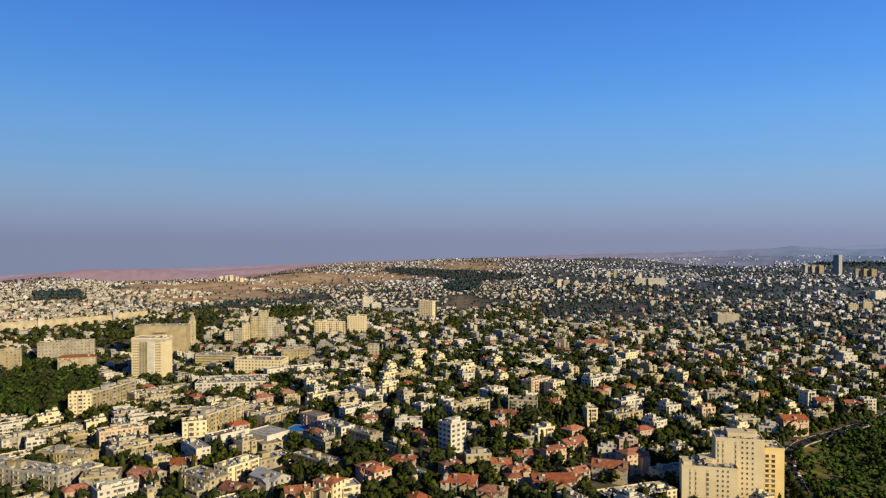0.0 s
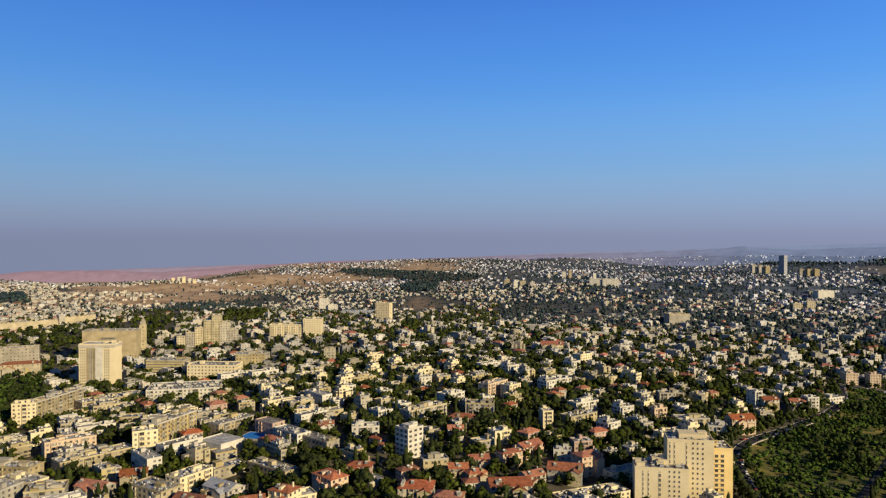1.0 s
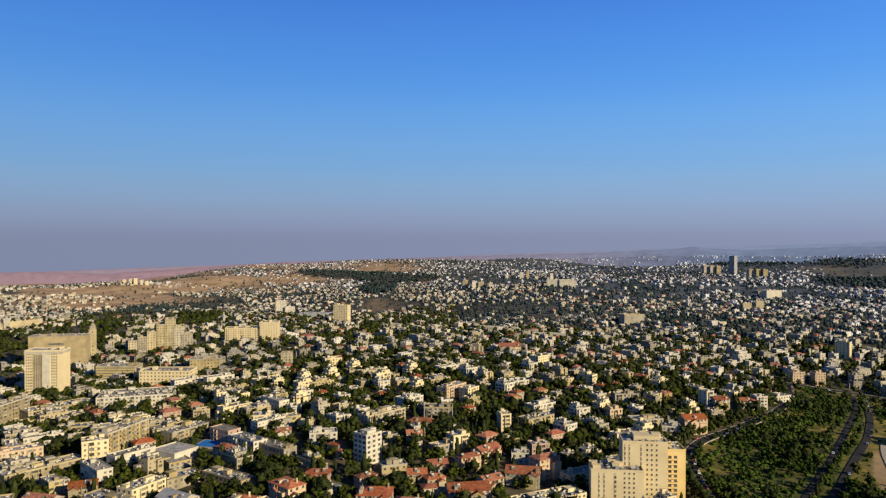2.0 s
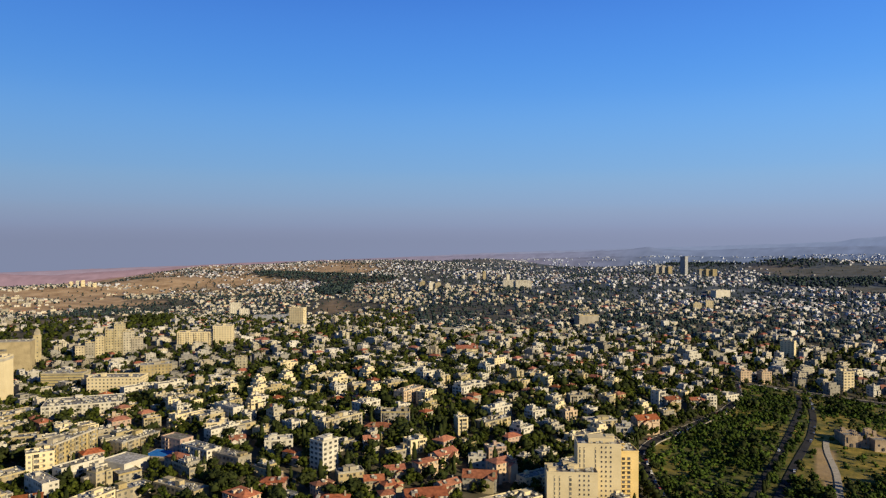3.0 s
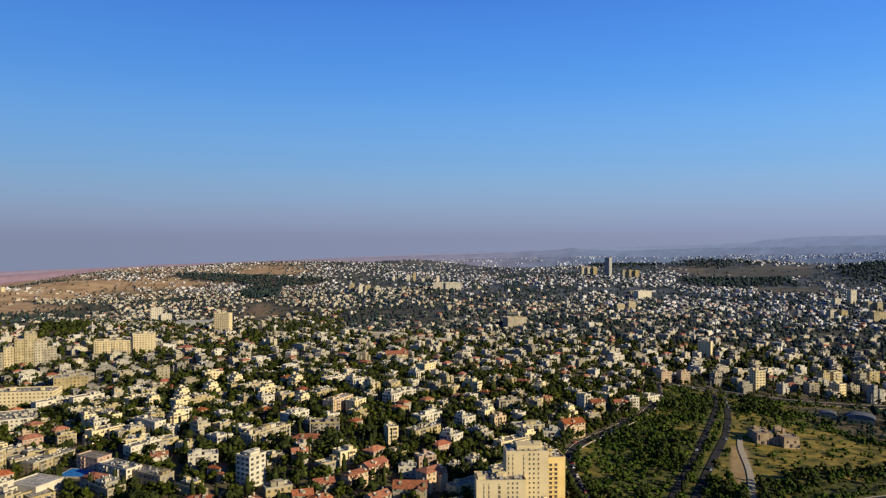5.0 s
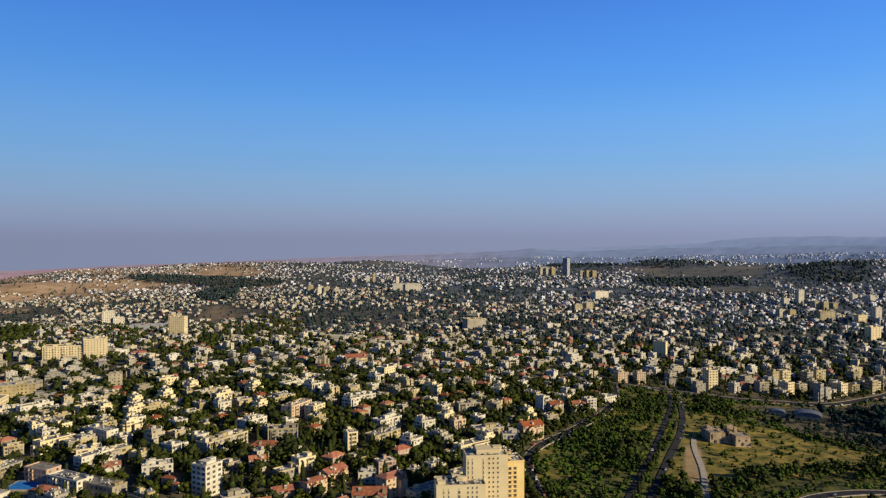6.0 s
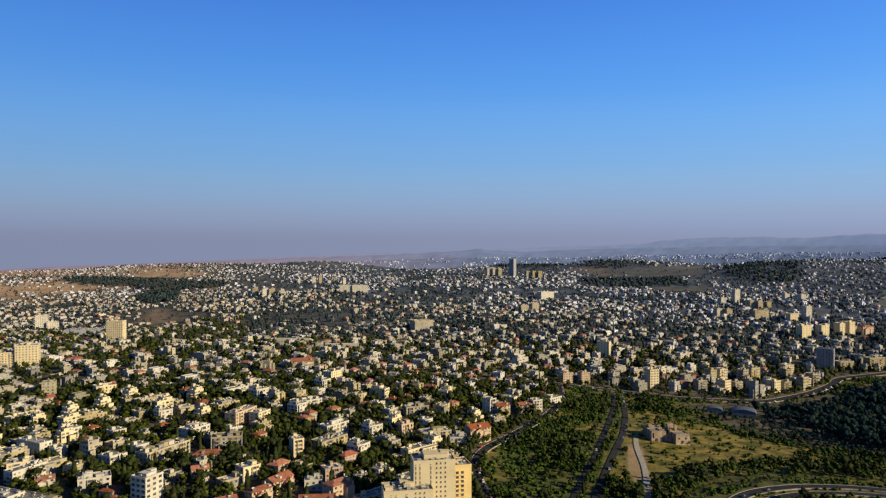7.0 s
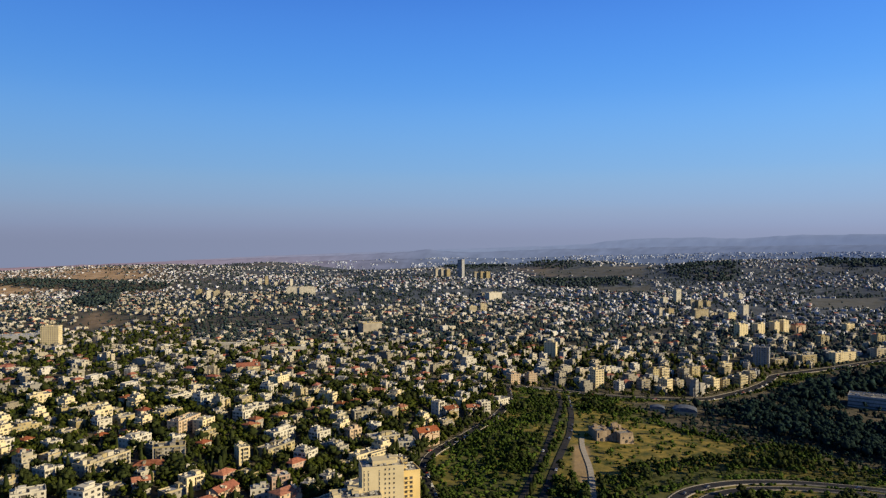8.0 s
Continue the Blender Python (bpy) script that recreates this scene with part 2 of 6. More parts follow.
TRACK = [(280, 330), (330, 394), (371, 446), (405, 500), (424, 523)]
ROAD_BEND = [(340, 330), (378, 366), (407, 376), (455, 375), (498, 357), (545, 312), (580, 240)]
ROAD_LOOP = [(352, 318), (388, 351), (412, 360), (452, 359), (488, 343), (531, 301), (566, 232)]
DIRT = [(338, 420), (352, 446), (382, 483), (407, 512), (411, 498), (398, 481), (378, 452), (356, 424), (345, 412)]
ROADS = [ROAD_LOOP, ROAD_TOWER, ROAD_RING, ROAD_WEST, ROAD_EAST, TRACK, ROAD_BEND]
MEADOW = [(330, 400), (372, 470), (412, 521), (450, 565), (493, 586), (523, 560), (545, 540), (540, 500), (575, 445), (530, 408), (471, 419), (418, 426), (370, 420), (345, 405)]
GLADES = [[(545, 545), (590, 530), (640, 545), (675, 575), (640, 615), (585, 612), (555, 590)], [(760, 440), (830, 440), (930, 530), (860, 560), (770, 490)]]
FOREST = [(575, 640), (691, 605), (790, 612), (1000, 640), (1400, 560), (1400, 150), (640, 230), (582, 340), (596, 420), (575, 470), (556, 535), (570, 590)]
EDGE_WOOD = [(347, 392), (393, 435), (451, 430), (526, 435), (577, 451), (573, 509), (598, 566), (615, 500), (610, 430), (600, 340), (545, 330), (500, 380), (455, 392), (410, 390)]
DARK_WOOD = [(-296, 3343), (-219, 3724), (-3, 3490), (156, 2964), (340, 2753), (267, 2653), (152, 2706), (109, 2243), (28, 2138), (-11, 2522), (56, 2795), (-45, 3012), (-220, 3198)]
BARE_HILL = [(-1180, 2493), (-1182, 2703), (-1059, 2721), (-860, 2786), (-860, 3131), (-721, 3161), (-600, 3450), (-498, 3369), (-480, 3081), (-637, 2525),
             (-557, 2281), (-593, 2025), (-652, 1825), (-807, 1954), (-1047, 2270)]
OLD_TOWN = [(-1500, 3300), (-1190, 3050), (-1190, 2480), (-800, 1940), (-560, 1500), (-600, 1330), (-760, 1150), (-1000, 1150), (-1800, 2300)]
# woods and open fields of the far districts
WOODS = [[(1760, 3300), (1900, 3250), (1990, 3150), (1881, 2854), (1739, 2856), (1573, 2980)],
         [(1889, 2866), (2040, 2891), (2105, 2726), (2164, 2609), (2148, 2529), (1983, 2567), (1915, 2692)],
         [(1533, 2228), (1946, 2155), (1743, 1872), (1590, 1932), (1452, 2040)],
         [(2346, 2321), (2501, 2288), (2578, 2136), (2304, 1883), (2067, 1712), (1953, 1761), (2106, 2071)],
         [(2986, 2043), (3174, 1830), (2696, 1554), (2598, 1753)],
         [(-1396, 2399), (-1232, 2380), (-957, 1878), (-1047, 1799)],
         [(-381, 1558), (-330, 1600), (-290, 1560), (-270, 1330), (-310, 1250)]]
FIELDS = [[(1901, 2717), (1968, 2548), (2148, 2529), (2309, 2408), (2045, 2101), (1897, 2233), (1858, 2406), (1803, 2534)],
          [(1620, 1938), (1802, 1824), (1584, 1592), (1497, 1709)],
          [(1854, 1285), (2164, 1247), (1794, 1033), (1633, 1116)],
          [(1377, 3432), (1579, 3200), (1495, 3029), (1273, 3103)]]


def in_any(polys, x, y):
    hit = np.zeros(np.shape(x), bool)
    for poly in polys:
        hit |= inside(poly, x, y)
    return hit



def district(x, y):
    """Above 0 the far land is built over, well below 0 it is woods or bare fields."""
    return noise.noise((x / 330, y / 420, 2.2)) + 0.6 * noise.noise((x / 120, y / 170, 5.1)) + 0.12


def fields(x, y):
    return noise.noise((x / 380, y / 300, 12.4)) + 0.3 * noise.noise((x / 90, y / 90, 1.4))


def part(name, data, parent, label="", mats=()):
    """A mesh as one object under a thing or a part."""
    ob = new(name, data)
    for m in mats:
        if data.materials.find(m.name) < 0:
            data.materials.append(m)
    ob.parent = parent
    if label:
        tagged(ob, label=label)
    return ob


class Shape:
    """Gathers boxes, prisms and sheets into one mesh."""

    def __init__(self):
        self.v, self.f, self.m = [], [], []

    def add(self, verts, faces, mat=0):
        n = len(self.v)
        self.v += [tuple(p) for p in verts]
        self.f += [tuple(n + i for i in f) for f in faces]
        self.m += [mat] * len(faces)
        return self

    def box(self, x0, x1, y0, y1, z0, z1, mat=0, top=None, floor=True):
        v = [(x0, y0, z0), (x1, y0, z0), (x1, y1, z0), (x0, y1, z0), (x0, y0, z1), (x1, y0, z1), (x1, y1, z1), (x0, y1, z1)]
        self.add(v, [(0, 1, 5, 4), (1, 2, 6, 5), (2, 3, 7, 6), (3, 0, 4, 7)], mat)
        n = len(self.v) - 8
        self.f.append((n + 4, n + 5, n + 6, n + 7))
        self.m.append(mat if top is None else top)
        if floor:
            self.f.append((n + 3, n + 2, n + 1, n))
            self.m.append(mat)
        return self

    def hip(self, x0, x1, y0, y1, z, rise, over=0.5, mat=0):
        x0, x1, y0, y1 = x0 - over, x1 + over, y0 - over, y1 + over
        w, d = x1 - x0, y1 - y0
        if w >= d:
            r = [(x0 + d * 0.45, (y0 + y1) / 2, z + rise), (x1 - d * 0.45, (y0 + y1) / 2, z + rise)]
        else:
            r = [((x0 + x1) / 2, y0 + w * 0.45, z + rise), ((x0 + x1) / 2, y1 - w * 0.45, z + rise)]
        v = [(x0, y0, z), (x1, y0, z), (x1, y1, z), (x0, y1, z), *r, (x0, y0, z - 0.25), (x1, y0, z - 0.25), (x1, y1, z - 0.25), (x0, y1, z - 0.25)]
        if w >= d:
            f = [(0, 1, 5, 4), (1, 2, 5), (2, 3, 4, 5), (3, 0, 4)]
        else:
            f = [(0, 1, 4), (1, 2, 5, 4), (2, 3, 5), (3, 0, 4, 5)]
        f += [(6, 7, 1, 0), (7, 8, 2, 1), (8, 9, 3, 2), (9, 6, 0, 3), (9, 8, 7, 6)]
        return self.add(v, f, mat)

    def gable(self, x0, x1, y0, y1, z, rise, over=0.4, mat=0, wall=1, along=True):
        """A pitched roof with its ridge along x (or along y), thick eaves and walled gable ends."""
        def put(u, v, h):
            return (u, v, h) if along else (v, u, h)
        if not along:
            x0, x1, y0, y1 = y0, y1, x0, x1
        mid = (y0 + y1) / 2
        for a, b in ((y0 - over, mid), (y1 + over, mid)):
            drop = rise * over / max(abs(mid - a) - over, 0.1)
            v = [put(x0 - over, a, z - drop), put(x1 + over, a, z - drop), put(x1 + over, b, z + rise), put(x0 - over, b, z + rise)]
            self.add(v + [(p[0], p[1], p[2] - 0.25) for p in v], [(0, 1, 2, 3), (7, 6, 5, 4), (0, 4, 5, 1), (1, 5, 6, 2), (3, 2, 6, 7), (0, 3, 7, 4)], mat)
        for u in (x0, x1):
            self.add([put(u, y0, z - 0.3), put(u, y1, z - 0.3), put(u, mid, z + rise - 0.3)], [(0, 1, 2)], wall)
        return self

    def tube(self, x, y, z0, z1, r0, r1, sides=8, mat=0):
        v = []
        for z, r in ((z0, r0), (z1, r1)):
            v += [(x + r * math.cos(i * math.tau / sides), y + r * math.sin(i * math.tau / sides), z) for i in range(sides)]
        f = [(i, (i + 1) % sides, sides + (i + 1) % sides, sides + i) for i in range(sides)] + [tuple(range(sides, 2 * sides))]
        return self.add(v, f, mat)

    def mesh(self, name, mats):
        me = bpy.data.meshes.new(name)
        me.from_pydata(self.v, [], self.f)
        for m in mats:
            me.materials.append(m)
        me.polygons.foreach_set("material_index", self.m)
        me.update()
        return me


def lay(name, kinds, places, mats, smooth=False):
    """Many shapes laid out as one mesh. kinds: Shapes; places: rows of kind, x, y, z, turn, width, height."""
    vs, loops, totals, mi, base = [], [], [], [], 0
    tints, rs = [], np.random.RandomState(len(places))
    ready = []
    for s in kinds:
        ready.append((np.array(s.v, float), np.concatenate([np.array(f) for f in s.f]), np.array([len(f) for f in s.f]), np.array(s.m)))
    for k, x, y, z, a, w, hgt in places:
        v, l, t, m = ready[int(k)]
        c, s = math.cos(a) * w, math.sin(a) * w
        q = np.empty_like(v)
        q[:, 0], q[:, 1], q[:, 2] = x + c * v[:, 0] - s * v[:, 1], y + s * v[:, 0] + c * v[:, 1], z + hgt * v[:, 2]
        vs.append(q), loops.append(l + base), totals.append(t), mi.append(m)
        base += len(v)
        tints.append(np.full(len(v), rs.uniform()))
    vs, loops, totals, mi = np.concatenate(vs), np.concatenate(loops), np.concatenate(totals), np.concatenate(mi)
    me = bpy.data.meshes.new(name)
    me.vertices.add(len(vs))
    me.vertices.foreach_set("co", vs.ravel())
    me.loops.add(len(loops))
    me.loops.foreach_set("vertex_index", loops.astype(np.int32))
    me.polygons.add(len(totals))
    me.polygons.foreach_set("loop_start", np.concatenate([[0], np.cumsum(totals)[:-1]]).astype(np.int32))
    me.polygons.foreach_set("material_index", mi.astype(np.int32))
    for m in mats:
        me.materials.append(m)
    me.polygons.foreach_set("use_smooth", np.full(len(totals), smooth))
    me.update(calc_edges=True)
    me.attributes.new("tint", "FLOAT", "POINT").data.foreach_set("value", np.concatenate(tints))
    return new(name, me)


# ---------------------------------------------------------------- ground and distance
def build_ground():
    az = np.concatenate([np.arange(-60, 84, 0.5), np.arange(84, 300, 6.0)])
    rr = np.concatenate([[0.002], np.geomspace(30, 4550, 330)])
    A, Rr = np.meshgrid(np.radians(az), rr)
    x, y = Rr * np.sin(A), Rr * np.cos(A)
    z = land(x, y)
    n, m = len(rr), len(az)
    idx = np.arange(n * m).reshape(n, m)
    nxt = np.roll(idx, -1, axis=1)
    quads = np.stack([idx[:-1], idx[1:], nxt[1:], nxt[:-1]], -1).reshape(-1, 4)
    me = bpy.data.meshes.new("ground")
    me.from_pydata(np.stack([x.ravel(), y.ravel(), z.ravel()], 1).tolist(), [], quads.tolist())
    wob = np.array([noise.noise((px / 130, py / 130, 0.3)) for px, py in zip(x.ravel(), y.ravel())]).reshape(x.shape)
    fx, fy = x + 120 * wob, y + 120 * np.roll(wob, 7)
    tan = inside(BARE_HILL, fx, fy) * 1.0 + ((y > 2600) & (x < 300)) * 0.6 + ((np.hypot(x, y) > 3000) & (x < 400)) * 0.35
    patch = np.array([noise.noise((px / 38, py / 38, 14)) for px, py in zip(x.ravel(), y.ravel())]).reshape(x.shape)
    grass = inside(VALLEY, x, y) * 0.85 + inside(GARDEN, x, y) * 0.7
    field = in_any(FIELDS, x + 40 * wob, y + 40 * np.roll(wob, 5))
    grass = grass + 0.22 * field
    tan = np.where(in_any(WOODS, fx, fy), 0, tan) + 0.12 * field
    tan = np.where(inside(OLD_TOWN, x, y), 0.45, tan)
    # share of the painted haze colour, growing with distance and to the right
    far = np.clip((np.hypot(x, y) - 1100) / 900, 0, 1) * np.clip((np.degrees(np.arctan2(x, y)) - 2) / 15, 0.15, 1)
    away = np.clip((np.hypot(x, y) - 1500) / 500, 0, 1)
    open_land = np.array([min(max(-4 * district(px, py) - 0.5, 0), 1) * min(max(5 * fields(px, py), 0), 1) for px, py in zip(x.ravel(), y.ravel())]).reshape(x.shape)
    tan = tan + np.where(np.degrees(np.arctan2(x, y)) > 8, 0.22, 0.8) * away * open_land
    tan = np.where(inside(DARK_WOOD, x, y), 0.05, tan)
    tan = np.where(inside(DIRT, x + 5 * wob, y + 5 * wob), 0.8, tan)
    grass = np.where(inside(DIRT, x, y) | inside(FOREST, x, y), 0, grass)
    tan, grass = np.clip(tan, 0, 1), np.clip(grass, 0, 1)
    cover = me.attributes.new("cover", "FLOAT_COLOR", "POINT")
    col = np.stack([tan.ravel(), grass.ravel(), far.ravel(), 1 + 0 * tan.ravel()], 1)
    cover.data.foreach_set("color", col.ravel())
    straw = me.attributes.new("straw", "FLOAT", "POINT")
    straw.data.foreach_set("value", (np.where(inside(FOREST, x, y), 0, np.where(inside(DIRT, x, y), 0.3, 1)) * np.where(inside(MEADOW, x + 14 * wob, y + 14 * wob), 0.9, inside(VALLEY, x, y) * np.clip(0.15 + 2.2 * patch, 0, 0.8))).ravel())
    me.materials.append(ground_material())
    me.polygons.foreach_set("use_smooth", [True] * len(me.polygons))
    tagged(new("ground", me), label="dry stony ground of a hilly city with grass", category="ground", kind="structure")


# ridges of the distance: reach, painted haze colour in the east, in the south-west, and azimuth and height of the crest
NEAR_CREST = [(-75, -130), (-32, -121), (-20, -103), (-12, -40), (0, 4), (10, 19), (16, 35), (20, 45), (26, 56), (30, 60), (34, 56), (38, 71), (44, 85), (50, 96), (58, 105), (75, 96), (90, 51)]
MIDDLE_CREST = [(-75, -98), (-32, -73), (-30, -54), (-27, -29), (-23, -31), (-19, -50), (-10.6, -13), (-6, 10), (0, 23), (8, 44), (14, 60), (20, 74), (24, 91), (25.6, 101), (26.6, 114), (27.6, 101), (30, 91), (36, 112), (45, 130), (60, 147), (90, 87)]
FAR_CREST = [(-75, -154), (0, 13), (14, 68), (20, 85), (26, 104), (30, 115), (33, 124), (36, 132), (40, 150), (41.2, 170), (44, 185), (48, 191), (51, 182), (54, 204), (60, 208), (70, 196), (90, 124)]
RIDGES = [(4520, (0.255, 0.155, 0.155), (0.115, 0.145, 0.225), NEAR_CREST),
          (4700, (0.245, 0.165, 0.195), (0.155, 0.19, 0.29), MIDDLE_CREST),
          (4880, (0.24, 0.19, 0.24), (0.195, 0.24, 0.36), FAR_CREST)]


def ridge_height(n, a, k):
    """Height of a ridge at an azimuth; k runs from 0 at its foot to 1 at its crest."""
    line = RIDGES[n][3]
    top = np.interp(a, [p[0] for p in line], [p[1] for p in line]) + 4.5 * noise.noise((a * 0.9, n, 0)) + 2.5 * noise.noise((a * 3.1, 5, n))
    foot = -200.0
    swell = 7 * noise.noise((a * 0.7, 6 * k, 2 + n)) * (1 - k) * 4 * k
    return float(foot + (top - foot) * math.sin(0.5 * math.pi * k) + swell)


def build_far_hills():
    az = np.arange(-75, 90, 0.3)
    m, haze = len(az), haze_material()
    for n, (reach, east, south, line) in enumerate(RIDGES):
        v, tone = [], []
        for k in (0.0, 0.3, 0.5, 0.62, 0.72, 0.8, 0.87, 0.93, 0.97, 1.0, 1.04):
            r = reach + 150 * (k - 1)
            for a in az:
                v.append((r * math.sin(radians(a)), r * math.cos(radians(a)), ridge_height(n, a, min(k, 1)) - (60 if k > 1 else 0)))
                # the haze is put into the tone, from pink to blue
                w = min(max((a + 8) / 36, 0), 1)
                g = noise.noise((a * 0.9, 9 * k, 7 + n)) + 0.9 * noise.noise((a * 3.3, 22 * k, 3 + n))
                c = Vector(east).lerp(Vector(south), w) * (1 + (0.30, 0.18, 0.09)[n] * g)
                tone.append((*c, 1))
        f = [(j * m + i, j * m + i + 1, j * m + m + i + 1, j * m + m + i) for j in range(10) for i in range(m - 1)]
        me = bpy.data.meshes.new("backdrop")
        me.from_pydata(v, [], f)
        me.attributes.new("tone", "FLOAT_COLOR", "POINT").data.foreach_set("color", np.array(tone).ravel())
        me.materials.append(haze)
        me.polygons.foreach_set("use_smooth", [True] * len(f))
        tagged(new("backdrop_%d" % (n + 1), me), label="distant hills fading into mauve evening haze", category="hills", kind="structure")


def ribbon(name, line, width, mat, label, lift=0.5, edge=None, verge=0.9):
    """A road over the land, with raised kerbs along it where edge is given."""
    pts = []
    for (x0, y0), (x1, y1) in zip(line, line[1:]):
        n = max(2, int(math.hypot(x1 - x0, y1 - y0) / 8))
        pts += [Vector((x0 + (x1 - x0) * i / n, y0 + (y1 - y0) * i / n)) for i in range(n)]
    pts.append(Vector(line[-1]))
    for _ in range(6):
        pts = [pts[0]] + [(a + 2 * b + c) / 4 for a, b, c in zip(pts, pts[1:], pts[2:])] + [pts[-1]]
    s = Shape()
    strips = [(-width / 2, width / 2, lift, 0)]
    if edge:
        strips += [(-width / 2 - verge, -width / 2, lift + 0.15, 1), (width / 2, width / 2 + verge, lift + 0.15, 1)]
    for lo, hi, up, mi in strips:
        v = []
        for i, p in enumerate(pts):
            d = (pts[min(i + 1, len(pts) - 1)] - pts[max(i - 1, 0)]).normalized()
            nrm = Vector((d.y, -d.x))
            for off, dz in ((lo, -1.2), (lo, up), (hi, up), (hi, -1.2)):
                q = p + nrm * off
                v.append((q.x, q.y, float(land(q.x, q.y)) + dz))
        s.add(v, [(4 * i + j, 4 * i + j + 1, 4 * i + j + 5, 4 * i + j + 4) for i in range(len(pts) - 1) for j in range(3)], mi)
    ob = new(name, s.mesh(name, [mat, edge or mat]))
    return tagged(ob, label=label, category="road", kind="structure")


build_ground()
build_far_hills()
ribbon("road_1", ROAD_TOWER, 7.5, ASPHALT, "curving asphalt street with parked cars and pale kerbs", edge=KERB, verge=0.5)
ribbon("road_2", ROAD_RING, 10, ASPHALT, "asphalt road round the foot of the housing slope", edge=KERB, verge=1.2)
ribbon("road_3", ROAD_WEST, 5.0, ASPHALT, "narrow asphalt carriageway through the green valley", lift=0.45)
ribbon("road_4", ROAD_EAST, 5.6, ASPHALT, "dark asphalt carriageway through the green valley")
ribbon("path", TRACK, 4.5, KERB, "pale paved lane beside the walled monastery")
ribbon("road_6", ROAD_LOOP, 8, ASPHALT, "inner asphalt carriageway of the bend with pale kerbs", edge=KERB, verge=0.6)
ribbon("road_5", ROAD_BEND, 9, ASPHALT, "curved asphalt road with pale kerbs among trees", edge=KERB, verge=0.9)


# ---------------------------------------------------------------- trees
def tuft(s, cx, cy, cz, r, rng, tall=1.0, mat=0, rough=0.5):
    """A small jagged tuft of foliage for trees further off."""
    turn = Euler((rng.uniform(0, 6), rng.uniform(0, 6), rng.uniform(0, 6))).to_matrix()
    v = []
    for p in ((1, 0, 0), (0, 1, 0), (-1, 0, 0), (0, -1, 0), (0, 0, 1), (0, 0, -1)):
        q = (turn @ Vector(p)) * r * (1 + rng.uniform(-rough, rough))
        v.append((cx + q.x, cy + q.y, cz + q.z * tall))
    s.add(v, [(0, 1, 4), (1, 2, 4), (2, 3, 4), (3, 0, 4), (1, 0, 5), (2, 1, 5), (3, 2, 5), (0, 3, 5)], mat)


def clump(s, cx, cy, cz, r, rng, tall=1.0, mat=0, rough=0.28):
    """An uneven tuft of foliage."""
    t = (1 + 5 ** 0.5) / 2
    ico = [(-1, t, 0), (1, t, 0), (-1, -t, 0), (1, -t, 0), (0, -1, t), (0, 1, t), (0, -1, -t), (0, 1, -t), (t, 0, -1), (t, 0, 1), (-t, 0, -1), (-t, 0, 1)]
    faces = [(0, 11, 5), (0, 5, 1), (0, 1, 7), (0, 7, 10), (0, 10, 11), (1, 5, 9), (5, 11, 4), (11, 10, 2), (10, 7, 6), (7, 1, 8),
             (3, 9, 4), (3, 4, 2), (3, 2, 6), (3, 6, 8), (3, 8, 9), (4, 9, 5), (2, 4, 11), (6, 2, 10), (8, 6, 7), (9, 8, 1)]
    turn = Euler((rng.uniform(0, 6), rng.uniform(0, 6), rng.uniform(0, 6))).to_matrix()
    v = []
    for p in ico:
        q = (turn @ Vector(p).normalized()) * r * (1 + rng.uniform(-rough, rough))
        v.append((cx + q.x, cy + q.y, cz + q.z * tall))
    s.add(v, faces, mat)


def leaves(s, cx, cy, cz, r, n, rng, size, tall=1.0, mat=0):
    """Loose sprays of leaves round a clump."""
    for _ in range(n):
        d = Vector((rng.gauss(0, 1), rng.gauss(0, 1), rng.gauss(0.2, 1))).normalized()
        p = Vector((cx, cy, cz)) + Vector((d.x, d.y, d.z * tall)) * r * rng.uniform(0.92, 1.22)
        a = Vector((rng.gauss(0, 1), rng.gauss(0, 1), rng.gauss(0, 1))).normalized() * size * rng.uniform(0.6, 1.3)
        b = a.cross(d + Vector((0.01, 0, 0))).normalized() * size * rng.uniform(0.4, 0.9)
        s.add([p - a, p + b, p + a * 1.1, p - b * 0.7], [(0, 1, 2, 3)], mat)


